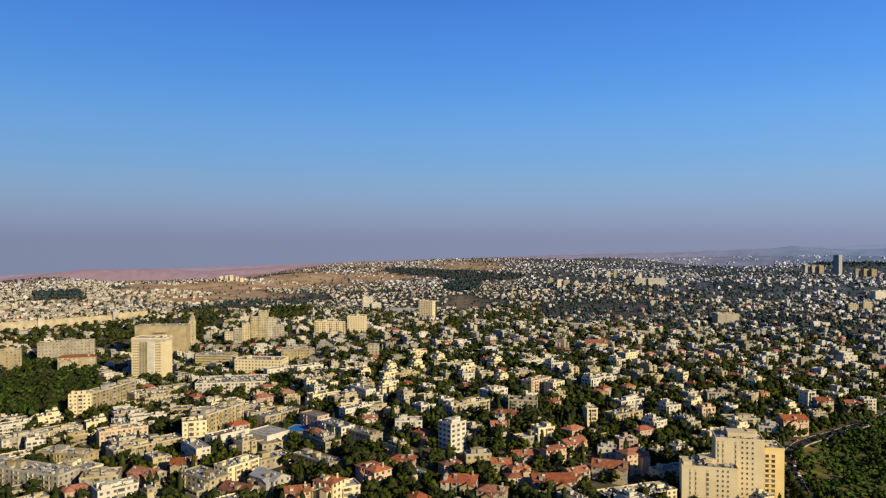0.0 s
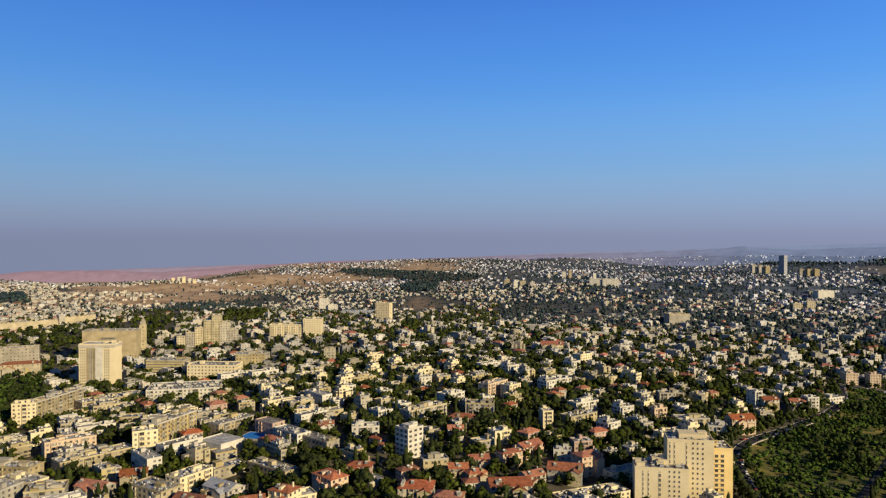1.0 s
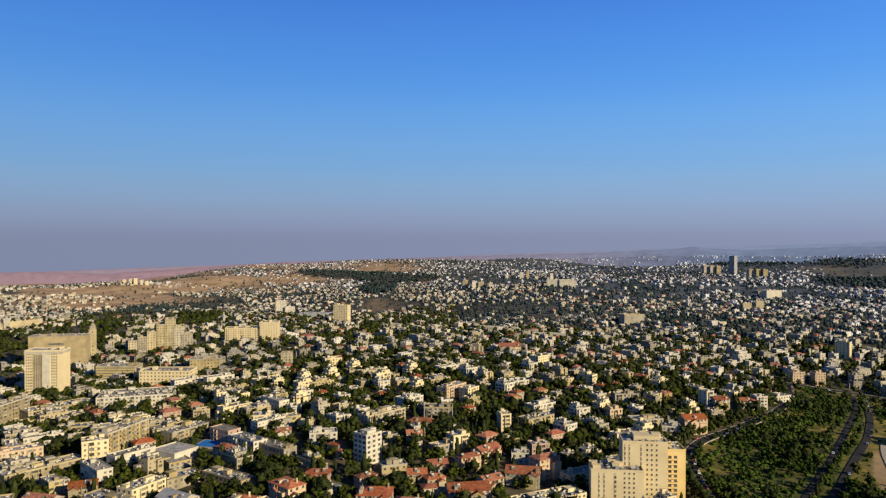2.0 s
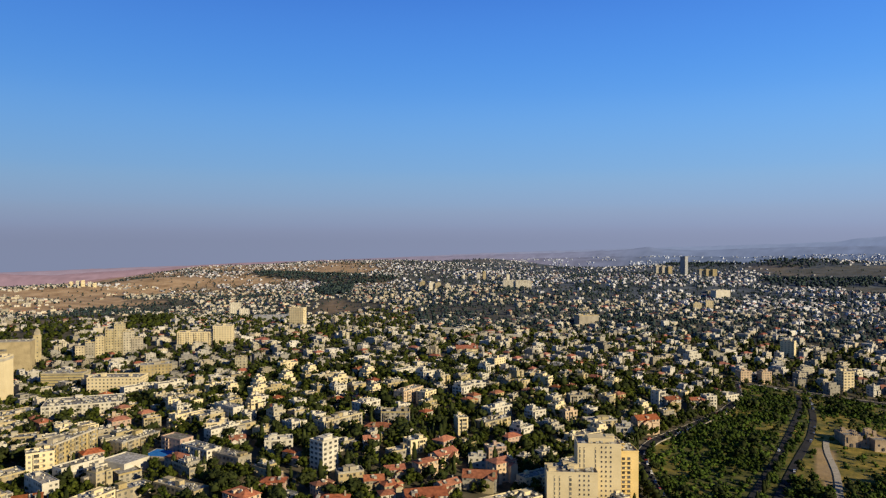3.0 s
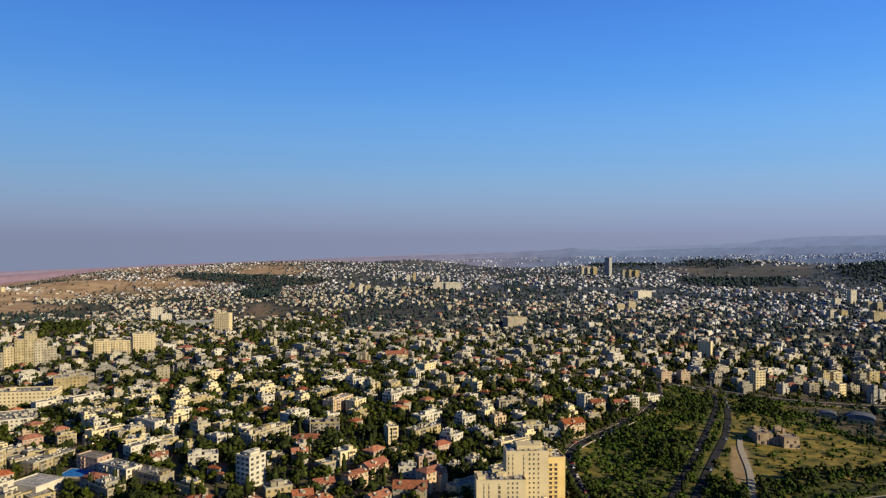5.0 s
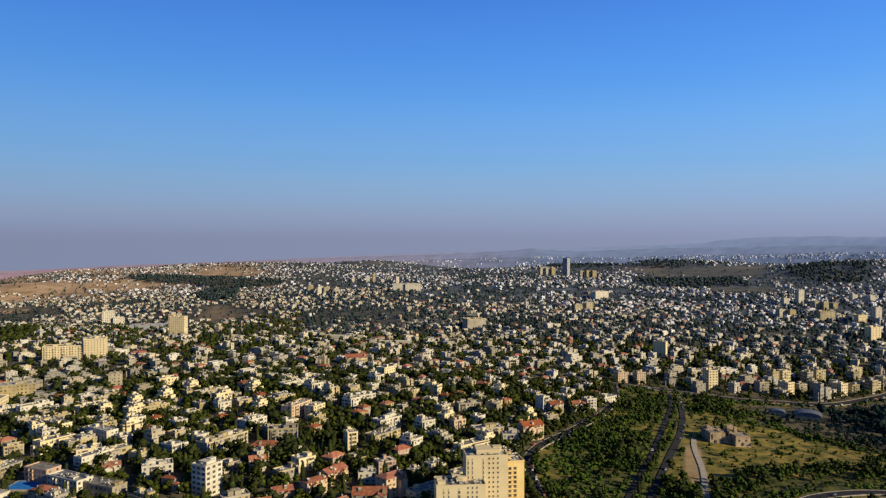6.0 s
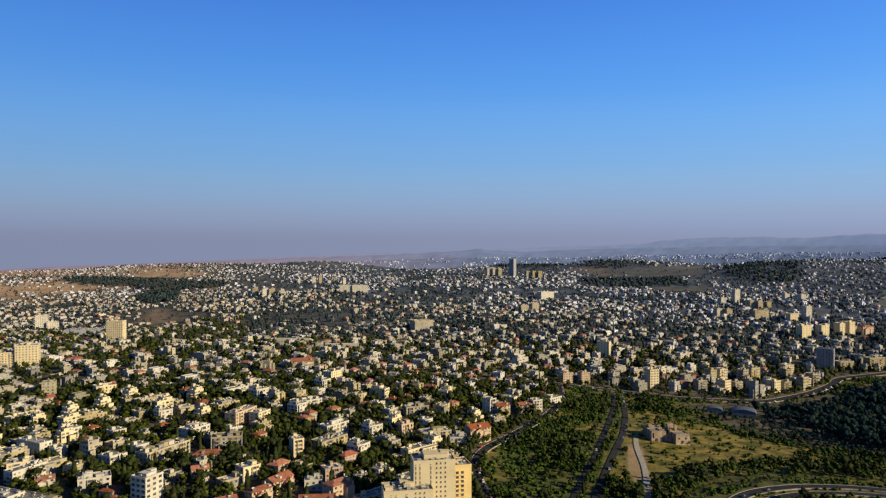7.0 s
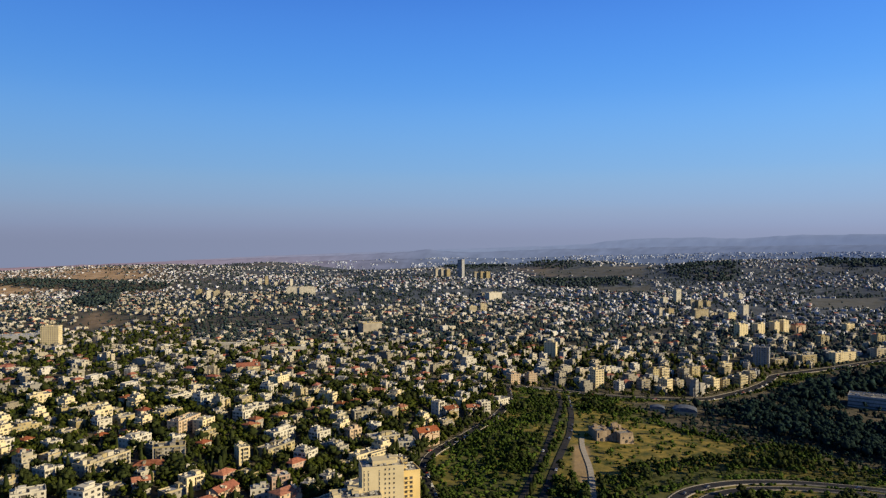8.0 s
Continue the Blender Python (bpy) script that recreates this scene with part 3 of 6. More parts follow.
def crown_shape(kind, seed, fine):
    """Crown of a tree about 1 m high and 1 m wide, to be scaled. fine: 2 near, 1 middle, 0 far."""
    rng = random.Random(seed)
    s = Shape()
    if fine < 0:
        for i in range(2):
            tuft(s, rng.uniform(-0.2, 0.2), rng.uniform(-0.2, 0.2), 0.45 + 0.15 * i, 0.42 if kind != "cypress" else 0.16, rng, 0.8 if kind != "cypress" else 2.4)
            leaves(s, 0, 0, 0.5, 0.4 if kind != "cypress" else 0.15, 2, rng, 0.2)
        return s
    if kind == "cypress":
        n = (2, 4, 8)[fine]
        for i in range(n):
            k = i / (n - 1)
            r = 0.13 * (1 - k) ** 0.6 * (0.6 + 1.6 * min(k, 0.3)) + 0.025
            clump(s, rng.uniform(-0.015, 0.015), rng.uniform(-0.015, 0.015), 0.12 + 0.8 * k, r, rng, (4.5, 3.4, 2.2)[fine], 0, 0.35)
            leaves(s, 0, 0, 0.12 + 0.8 * k, r, (2, 5, 16)[fine], rng, (0.05, 0.04, 0.025)[fine], (4, 3, 2)[fine])
    else:
        n = (3, 7, 16)[fine]
        for i in range(n):
            a, k = i * 2.4 + rng.uniform(-0.5, 0.5), (i + 0.5) / n
            if kind == "pine":
                q = 0.31 * math.sqrt((i + 0.3) / n) * rng.uniform(0.8, 1.15)
                z = 0.74 - 0.25 * (q / 0.30) ** 2 + rng.uniform(-0.06, 0.06)
            else:
                z = 0.34 + 0.46 * k + rng.uniform(-0.05, 0.05)
                q = 0.33 * math.sin(math.pi * min(1, 0.28 + 0.72 * k)) * rng.uniform(0.5, 1.2)
            r = rng.uniform(0.11, 0.2) * (1.75, 1.3, 0.85)[fine]
            (clump if fine == 2 else tuft)(s, q * math.cos(a), q * math.sin(a), z, r, rng, 0.8, 0, 0.42)
            leaves(s, q * math.cos(a), q * math.sin(a), z, r, (4, 7, 28)[fine], rng, (0.12, 0.07, 0.034)[fine], 0.8)
    return s


def trunk_shape(kind, seed):
    rng = random.Random(seed)
    s = Shape()
    top = {"cypress": 0.3, "pine": 0.72, "broadleaf": 0.5}[kind]
    s.tube(0, 0, -0.25, top, 0.028, 0.012, 7)
    if kind != "cypress":
        for i in range(4):
            a = i * 1.6 + rng.uniform(-0.3, 0.3)
            z, l = top * rng.uniform(0.6, 0.9), rng.uniform(0.15, 0.25)
            d = Vector((math.cos(a) * l, math.sin(a) * l, l * 0.9))
            s.add([(0.012, 0, z), (-0.006, 0.01, z), (-0.006, -0.01, z), (d.x, d.y, z + d.z)], [(0, 1, 3), (1, 2, 3), (2, 0, 3)])
    return s


TREE_WORDS = {"cypress": "tall slim dark green cypress between houses", "pine": "dark green pine with a broad uneven crown",
              "broadleaf": "leafy green street tree with a rounded uneven crown"}


def tree_model(kind, seed):
    root = tagged(new(kind + "_tree"), label=TREE_WORDS[kind], category="tree", group="city trees")
    part("trunk", trunk_shape(kind, seed).mesh("trunk", [BARK]), root)
    crown = crown_shape(kind, seed, 2).mesh("crown", [LEAF if kind == "broadleaf" else NEEDLE])
    crown.polygons.foreach_set("use_smooth", [True] * len(crown.polygons))
    part("crown", crown, root)
    return root


# ---------------------------------------------------------------- houses
def facade_windows(s, x0, x1, y, z, n, wid, hgt, side, mat=0):
    """A row of n window panes with shutters' depth on one side of a storey. side: f, b, l, r."""
    lo, hi = (x0, x1)
    for i in range(n):
        c = lo + (hi - lo) * (i + 0.5) / n
        a, b = c - wid / 2, c + wid / 2
        if side == "f":
            s.box(a, b, y - 0.07, y + 0.1, z, z + hgt, mat, floor=False)
        elif side == "b":
            s.box(a, b, y - 0.1, y + 0.07, z, z + hgt, mat, floor=False)
        elif side == "l":
            s.box(y - 0.07, y + 0.1, a, b, z, z + hgt, mat, floor=False)
        else:
            s.box(y - 0.1, y + 0.07, a, b, z, z + hgt, mat, floor=False)


def heater_shape():
    """A roof water heater: white drum on legs with a tilted dark collector."""
    s = Shape()
    s.box(-0.8, 0.8, -0.35, 0.35, 0.75, 1.45, 0)
    for x in (-0.7, 0.6):
        s.box(x, x + 0.1, -0.05, 0.05, 0, 0.8, 2)
    s.add([(-0.9, -0.4, 0.9), (0.9, -0.4, 0.9), (0.9, -1.9, 0.15), (-0.9, -1.9, 0.15), (-0.9, -0.4, 0.8), (0.9, -0.4, 0.8), (0.9, -1.9, 0.05), (-0.9, -1.9, 0.05)],
          [(0, 3, 2, 1), (4, 5, 6, 7), (0, 1, 5, 4), (2, 3, 7, 6), (1, 2, 6, 5), (3, 0, 4, 7)], 1)
    return s


HEATER = heater_shape().mesh("water_heater", [WHITE, GLASS, METAL])


def parapet(s, x0, x1, y0, y1, z, hgt=0.9, th=0.25, mat=0):
    """A low wall round a flat roof, one closed ring."""
    v = []
    for zz in (z, z + hgt):
        for o in (0, th):
            v += [(x0 + o, y0 + o, zz), (x1 - o, y0 + o, zz), (x1 - o, y1 - o, zz), (x0 + o, y1 - o, zz)]
    f = []
    for i in range(4):
        k = (i + 1) % 4
        f += [(i, k, 8 + k, 8 + i), (4 + k, 4 + i, 12 + i, 12 + k), (8 + i, 8 + k, 12 + k, 12 + i), (k, i, 4 + i, 4 + k)]
    s.add(v, f, mat)
    return s


def house_plan(seed, large=False):
    """Volumes of a house: a core and up to three wings, each x0, x1, y0, y1 and storeys."""
    rng = random.Random(seed)
    w, d = (rng.uniform(19, 30), rng.uniform(10, 13)) if large else (rng.uniform(10.5, 17), rng.uniform(9, 12.5))
    floors = rng.choice([3, 3, 4, 4]) if large else rng.choice([2, 2, 3, 3, 3, 4])
    x0, x1, y0, y1 = -w / 2, w / 2, -d / 2, d / 2
    vols = [(x0, x1, y0, y1, floors)]
    side = rng.choice([-1, 1])
    ww = rng.uniform(0.3, 0.55) * w
    a, b = (x1 - ww, x1 + rng.uniform(-1, 2)) if side > 0 else (x0 - rng.uniform(-1, 2), x0 + ww)
    vols.append((a, b, y0 - rng.uniform(1.5, 4.5), y0 + 1, max(1, floors - rng.choice([0, 1, 1, 2]))))
    if rng.random() < 0.75:
        e = rng.uniform(2, 5)
        k0, k1 = sorted((rng.uniform(y0, y1), rng.uniform(y0, y1)))
        k1 = max(k1, k0 + 4)
        vols.append((x1 - 0.5, x1 + e, k0, k1, max(1, floors - 1)) if side < 0 else (x0 - e, x0 + 0.5, k0, k1, max(1, floors - 1)))
    if rng.random() < 0.3:
        u = rng.uniform(0.4, 0.7) * w
        o = rng.uniform(x0 + 0.6, x1 - u - 0.6)
        vols.append((o, o + u, y0 + rng.uniform(0.8, 2.5), y1 - 0.6, floors + 1))
    return rng, w, d, floors, vols


def volume_spots(vols, storey=3.1, reach=3.4):
    """Places of windows on the outer faces of the volumes: x, y, z, turn."""
    out, pick = [], random.Random(int(abs(vols[0][0]) * 1000))
    for n, (x0, x1, y0, y1, fl) in enumerate(vols):
        low = vols[0][4] if fl > vols[0][4] else 0
        for f in range(low, fl):
            z = f * storey + 1.1
            kx, ky = max(1, int((x1 - x0) / reach)), max(1, int((y1 - y0) / reach))
            pts = [(x0 + (x1 - x0) * (i + 0.5) / kx, y, z, t) for i in range(kx) for y, t in ((y0, 0), (y1, 180))]
            pts += [(x, y0 + (y1 - y0) * (i + 0.5) / ky, z, t) for i in range(ky) for x, t in ((x0, -90), (x1, 90))]
            for p in pts:
                hidden = any(m != n and v[0] - 0.2 < p[0] < v[1] + 0.2 and v[2] - 0.2 < p[1] < v[3] + 0.2 and f < v[4] for m, v in enumerate(vols))
                if not hidden and pick.random() > 0.2:
                    out.append((p[0], p[1], p[2] + pick.uniform(-0.2, 0.15), p[3]))
    return out


PANE = Shape().box(-0.75, 0.75, -0.07, 0.1, 0, 1.4, 0).mesh("window", [GLASS_ONE])
WIDE_PANE = Shape().box(-1.45, 1.45, -0.07, 0.1, 0, 1.8, 0).mesh("window", [GLASS_ONE])


def pane_at(q, x, y, z, a, wide, tall, mat=0):
    m = pose(x, y, z, 0, 0, a)
    c = [m @ Vector(p) for p in ((-wide / 2, -0.07, 0), (wide / 2, -0.07, 0), (wide / 2, 0.1, 0), (-wide / 2, 0.1, 0))]
    q.add([*c, *[p + Vector((0, 0, tall)) for p in c]], [(0, 1, 5, 4), (1, 2, 6, 5), (3, 0, 4, 7), (4, 5, 6, 7)], mat)


def house_model(seed, red=False, wall=STONE, single=False, large=False):
    """A stone apartment house: stepped volumes, flat or tiled roof, windows, balconies, roof clutter."""
    rng, w, d, floors, vols = house_plan(seed, large)
    storey = 3.1
    if red:
        floors = min(floors, 3)
        vols = [(*v[:4], min(v[4], floors if n == 0 else 2)) for n, v in enumerate(vols[:3])]
    words = ("cream limestone house with a red clay tile roof" if red else "long cream limestone apartment block with a flat cluttered roof" if large
             else "cream limestone apartment house with stepped flat roofs")
    root = tagged(new("house"), label=words, category="house", group="stone houses")
    for n, (x0, x1, y0, y1, fl) in enumerate(vols):
        H = fl * storey + 0.4 - 0.03 * n
        part("wall" if n == 0 else "wing", Shape().box(x0, x1, y0, y1, -9 if fl <= floors else floors * storey, H).mesh("wall", [wall]), root)
        if red:
            part("roof", Shape().hip(x0, x1, y0, y1, H + 0.02, rng.uniform(1.9, 2.8) if n == 0 else 1.2, 0.5).mesh("roof", [TILE]), root, "red clay tile hip roof")
        else:
            if n == 0 or single:
                r = parapet(Shape(), x0 - 0.1, x1 + 0.1, y0 - 0.1, y1 + 0.1, H - 0.2, 1.0, 0.3)
                part("parapet", r.mesh("parapet", [wall]), root)
            part("roof", Shape().box(x0 + 0.2, x1 - 0.2, y0 + 0.2, y1 - 0.2, H - 0.3, H + 0.08).mesh("roof", [ROOF]), root, "grey bitumen flat roof")
    x0, x1, y0, y1, fl = vols[0]
    if red:
        H = fl * storey
        part("chimney", Shape().box(x0 + 2.4, x0 + 3.2, 0.6, 1.4, H, H + 3.4).mesh("chimney", [wall]), root)
    else:
        top = vols[-1] if vols[-1][4] > floors else vols[0]
        H = top[4] * storey + 0.4
        sx, sy = rng.uniform(top[0] + 0.5, max(top[0] + 0.6, top[1] - 4)), rng.uniform(top[2] + 0.5, top[3] - 3.4)
        part("stair_head", Shape().box(sx, sx + 3.2, sy, sy + 2.8, H, H + 2.5).mesh("stair_head", [wall]), root)
        tanks = Shape()
        for i in range((rng.choice([4, 5, 6]) if large else rng.choice([2, 3, 4])) * (1 if single else 2)):
            px, py = rng.uniform(x0 + 1.2, x1 - 1.2), rng.choice([y0 + 2.4, y1 - 1.0, (y0 + y1) / 2])
            up = (H if top[0] - 1 < px < top[1] + 1 and top[2] - 1 < py < top[3] + 2 else fl * storey + 0.4) + 0.08
            if single:
                hob = part("water_heater", HEATER, root, "white solar water heater")
                hob.matrix_basis = pose(px, py, up, 0, 0, rng.uniform(-20, 20))
            else:
                tanks.box(px - 0.8, px + 0.8, py - 0.35, py + 0.35, up, up + 1.4, 0).box(px - 0.9, px + 0.9, py - 1.7, py - 0.4, up, up + 0.5, 1)
        if not single:
            tagged(part("roof_clutter", tanks.mesh("roof_clutter", [WHITE, GLASS]), root, "white solar water heaters and dark panels"), kind="stuff")
        for f in range(1, floors if single else 2):
            b0 = rng.uniform(x0 + 0.3, x1 - 4.5)
            part("balcony", Shape().box(b0, b0 + 4.0, y1 + 0.004, y1 + 1.5, f * storey + 0.2, f * storey + 1.2).mesh("balcony", [wall]), root)
            part("balcony", Shape().box(x1 + 0.004, x1 + 1.4, y1 - 4.4, y1 - 0.6, f * storey + 0.2, f * storey + 1.2).mesh("balcony", [wall]), root)
    q = Shape()
    for n, (x, y, z, a) in enumerate(volume_spots(vols)):
        if single:
            part("window", PANE if n % 2 else WIDE_PANE, root).matrix_basis = pose(x, y, z if n % 2 else z - 0.2, 0, 0, a)
        else:
            pane_at(q, x, y, z if n % 2 else z - 0.2, a, 1.6 if n % 2 else 2.9, 1.4 if n % 2 else 1.8)
    if not single:
        tagged(part("glazing", q.mesh("glazing", [GLASS]), root), kind="stuff")
    return root


def house_far(seed, red, windows, large=False):
    """The same kind of house as one plain shape, for the many that stand far off. Materials: stone, roof, tile, glass."""
    rng, w, d, floors, vols = house_plan(seed, large)
    s = Shape()
    if red:
        floors = min(floors, 3)
        vols = [(*v[:4], min(v[4], floors if n == 0 else 2)) for n, v in enumerate(vols[:2])]
    for n, (x0, x1, y0, y1, fl) in enumerate(vols if windows else vols[:2]):
        H = fl * 3.1 + 0.4 - 0.03 * n
        s.box(x0, x1, y0, y1, -9 if fl <= floors else floors * 3.1, H, 0, top=1, floor=False)
        if red:
            s.hip(x0, x1, y0, y1, H + 0.02, 2.5 if n == 0 else 1.2, 0.5, 2)
        elif windows:
            parapet(s, x0 - 0.1, x1 + 0.1, y0 - 0.1, y1 + 0.1, H - 0.2, 1.0, 0.35)
    if not red:
        H = floors * 3.1
        sx = rng.uniform(-w / 2 + 0.5, w / 2 - 4)
        s.box(sx, sx + 3.2, -1.5, 1.4, H, H + 3.0, 0, floor=False)
        if windows:
            s.box(sx - 2.4, sx - 1, 1, 2.2, H, H + 1.9, 0, floor=False)
    if windows:
        for n, (x, y, z, a) in enumerate(volume_spots(vols, reach=4.2)):
            pane_at(s, x, y, z - 0.2, a, 1.5 if n % 2 else 2.6, 1.3 if n % 2 else 1.6, 3)
    return s


def block(name, label, x, y, face, w, d, hgt, floors, cols, wall=STONE, roof=ROOF, style="flat", category="building", sink=10, wide=1.5, tall=1.5,
          single=False, balconies=0, group="", band=False, clutter=3, base=None, side_cols=None, relief=True):
    """A large building. face: degrees, 0 looks back along the first line of sight, positive turns it clockwise as seen from above."""
    rng = random.Random(int(abs(x) * 7 + abs(y)))
    z = float(land(x, y)) if base is None else base
    root = tagged(new(name), label=label, category=category, group=group)
    root.matrix_world = pose(x, y, z, 0, 0, -face)
    x0, x1, y0, y1 = -w / 2, w / 2, 0, d
    s = Shape().box(x0, x1, y0, y1, -sink, hgt)
    if style == "flat":
        part("parapet", parapet(Shape(), x0 - 0.12, x1 + 0.12, y0 - 0.12, y1 + 0.12, hgt - 0.25, 1.1, 0.35).mesh("parapet", [wall]), root)
    part("wall", s.mesh("wall", [wall]), root)
    r = Shape()
    if style == "flat":
        r.box(x0 + 0.32, x1 - 0.32, y0 + 0.32, y1 - 0.32, hgt - 0.3, hgt + 0.1)
    elif rng.random() < 0.45 or not floors:
        r.hip(x0, x1, y0, y1, hgt + 0.02, min(w, d) * 0.2, 0.5)
    else:
        r.gable(x0, x1, y0, y1, hgt + 0.02, min(w, d) * 0.24, 0.4, along=w >= d)
    part("roof", r.mesh("roof", [roof, wall]), root)
    if style == "hip" and w > 9:
        rise = min(w, d) * 0.2
        # a lower wing with a cross gable, a roof terrace cut beside it, a dormer and a chimney
        k0 = rng.uniform(x0, x0 + 0.25 * w) if rng.random() < 0.5 else rng.uniform(x0 + 0.45 * w, x1 - 0.4 * w)
        k1, out, low = k0 + rng.uniform(0.3, 0.42) * w, rng.uniform(2.0, 3.6), hgt * rng.uniform(0.72, 0.95)
        part("wing", Shape().box(k0, k1, y0 - out, y0 + 0.5, -sink, low).mesh("wing", [wall]), root)
        part("wing_roof", Shape().gable(k0, k1, y0 - out, y0 + 1.5, low + 0.02, (k1 - k0) * 0.25, 0.35, along=False).mesh("wing_roof", [roof, wall]), root)
        t0 = x0 + 0.3 if k0 > 0 else max(k1 + 0.3, x1 - 0.38 * w)
        t1 = min(t0 + rng.uniform(3, 5), x1 - 0.3)
        if t1 - t0 > 1.5:
            part("terrace", parapet(Shape().box(t0 + 0.2, t1 - 0.2, y0 - 1.8, y0 + 1.4, -sink, hgt * 0.66), t0, t1, y0 - 2.0, y0 + 1.6, hgt * 0.66 - 0.3, 1.2, 0.25).mesh("terrace", [wall]), root, "roof terrace with a solid parapet")
        cx = rng.uniform(x0 + 1.5, x1 - 2)
        part("dormer", Shape().box(cx, cx + 1.8, y0 + 0.8, y0 + d * 0.5, hgt, hgt + rise * 0.9).mesh("dormer", [wall]), root)
        part("chimney", Shape().box(x1 - 2.6, x1 - 1.8, y1 - d * 0.42, y1 - d * 0.42 + 0.8, hgt, hgt + rise + 1.3).mesh("chimney", [wall]), root)
        if math.hypot(x, y) < 520:
            ob = part("water_heater", HEATER, root, "white solar water heater")
            ob.location = (rng.uniform(x0 + 2, x1 - 2), y0 + d * 0.3, hgt + rise * 0.6)
    near = math.hypot(x, y) < 760
    if style == "flat" and clutter:
        for i in range(clutter if near else min(clutter, 2)):
            cw, cd, ch = rng.uniform(2, min(7, w * 0.3)), rng.uniform(2, min(5, d * 0.5)), rng.uniform(1.2, 3.2)
            cx, cy = rng.uniform(x0 + 1, x1 - cw - 1), rng.uniform(y0 + 0.8, max(y0 + 0.9, y1 - cd - 0.8))
            c = Shape().box(0, cw, 0, cd, 0, ch).box(-0.15, cw + 0.15, -0.15, cd + 0.15, ch, ch + 0.2)
            ob = part("roof_hut", c.mesh("roof_hut", [wall]), root)
            ob.location = (cx, cy, hgt + 0.1)
        for i in range(clutter if math.hypot(x, y) < 480 else 0):
            ob = part("water_heater", HEATER, root, "white solar water heater")
            ob.location = (rng.uniform(x0 + 2, x1 - 2), rng.uniform(y0 + 2.2, max(y0 + 2.3, y1 - 1)), hgt + 0.1)
        c, top = Shape(), hgt + 0.1
        for i in range(int(w * d / (17 if near else 50))):
            cx, cy, q = rng.uniform(x0 + 1, x1 - 1), rng.uniform(y0 + 1.6, y1 - 1.2), rng.random()
            if q < 0.55:
                c.box(cx - 0.7, cx + 0.7, cy - 0.3, cy + 0.3, top + 0.6, top + 1.3, 0).box(cx - 0.8, cx + 0.8, cy - 1.3, cy - 0.35, top, top + 0.55, 1)
            elif q < 0.8:
                a, b = rng.uniform(0.4, 1.1), rng.uniform(0.4, 1.1)
                c.box(cx - a, cx + a, cy - b, cy + b, top, top + rng.uniform(0.6, 1.5), rng.choice([0, 2, 2]))
            else:
                a, b = rng.uniform(1, 3.2), rng.uniform(0.8, 2)
                c.box(max(cx - a, x0 + 0.5), min(cx + a, x1 - 0.5), max(cy - b, y0 + 0.5), min(cy + b, y1 - 0.5), top - 0.02, top + 0.05, rng.choice([0, 1, 2]))
        if c.v:
            tagged(part("roof_clutter", c.mesh("roof_clutter", [WHITE, GLASS, METAL]), root, "white water heaters, dark panels and vents"), kind="stuff")
    if relief and floors > 2 and cols and near:
        # loggia bays: dark panels that imitate the shade inside, with parapets, one stack each
        for k in range(max(1, int(w / 11))):
            u = x0 + w * (k + rng.uniform(0.3, 0.7)) / max(1, int(w / 11))
            b, e = Shape(), rng.uniform(1.3, 2.0)
            for fl in range(floors):
                zz = fl * hgt / floors
                b.box(u - e, u + e, y0 - 0.12, y0 + 0.2, zz + 1.0, zz + hgt / floors - 0.35, 1)
                b.box(u - e - 0.1, u + e + 0.1, y0 - 0.9, y0 - 0.004, zz + 0.02, zz + 1.0, 0)
            b.box(u - e - 0.1, u - e + 0.15, y0 - 0.9, y0 - 0.004, 0.02, hgt - 0.3, 0).box(u + e - 0.15, u + e + 0.1, y0 - 0.9, y0 - 0.004, 0.02, hgt - 0.3, 0)
            tagged(part("loggia_bay", b.mesh("loggia_bay", [wall, GLASS]), root, "tall loggia bay with solid parapets and dark panels as shade"), kind="stuff")
    if balconies:
        slab = Shape().box(-2.2, 2.2, -1.4, -0.004, 0, 1.1).mesh("balcony", [wall])
        for f in range(1, floors):
            for i in range(balconies):
                part("balcony", slab, root).location = (x0 + w * (i + 0.5) / balconies, y0, f * hgt / floors)
    if not cols:
        return root
    pane = Shape().box(-wide / 2, wide / 2, -0.08, 0.1, 0, tall, 0).mesh("window", [GLASS_ONE])
    step, joined = hgt / floors, Shape()
    sc = side_cols or max(2, int(cols * d / w))
    for f in range(floors):
        zz = f * step + 0.35 * step
        if band:
            b = Shape().box(x0 + 0.4, x1 - 0.4, y0 - 0.06, y0 + 0.2, zz, zz + tall)
            b.box(x0 - 0.06, x0 + 0.2, y0 + 0.6, y1 - 0.6, zz, zz + tall).box(x1 - 0.2, x1 + 0.06, y0 + 0.6, y1 - 0.6, zz, zz + tall)
            part("window_band", b.mesh("window_band", [GLASS]), root)
            continue
        spots = [(x0 + w * (i + 0.5) / cols, y0, 0) for i in range(cols)]
        spots += [(x1, y0 + d * (i + 0.5) / sc, 90) for i in range(sc)] + [(x0, y0 + d * (i + 0.5) / sc, -90) for i in range(sc)]
        if single:
            for px, py, a in spots:
                ob = part("window", pane, root)
                ob.matrix_basis = pose(px, py, zz, 0, 0, a)
        else:
            q = joined
            facade_windows(q, x0, x1, y0, zz, cols, wide, tall, "f")
            facade_windows(q, y0, y1, x0, zz, sc, wide, tall, "l")
            facade_windows(q, y0, y1, x1, zz, sc, wide, tall, "r")
    if joined.v:
        tagged(part("glazing", joined.mesh("glazing", [GLASS]), root), kind="stuff")
    return root


KEEP_CLEAR = []      # circles in which no common house or tree is set


def clear(x, y, r):
    KEEP_CLEAR.append((x, y, r))


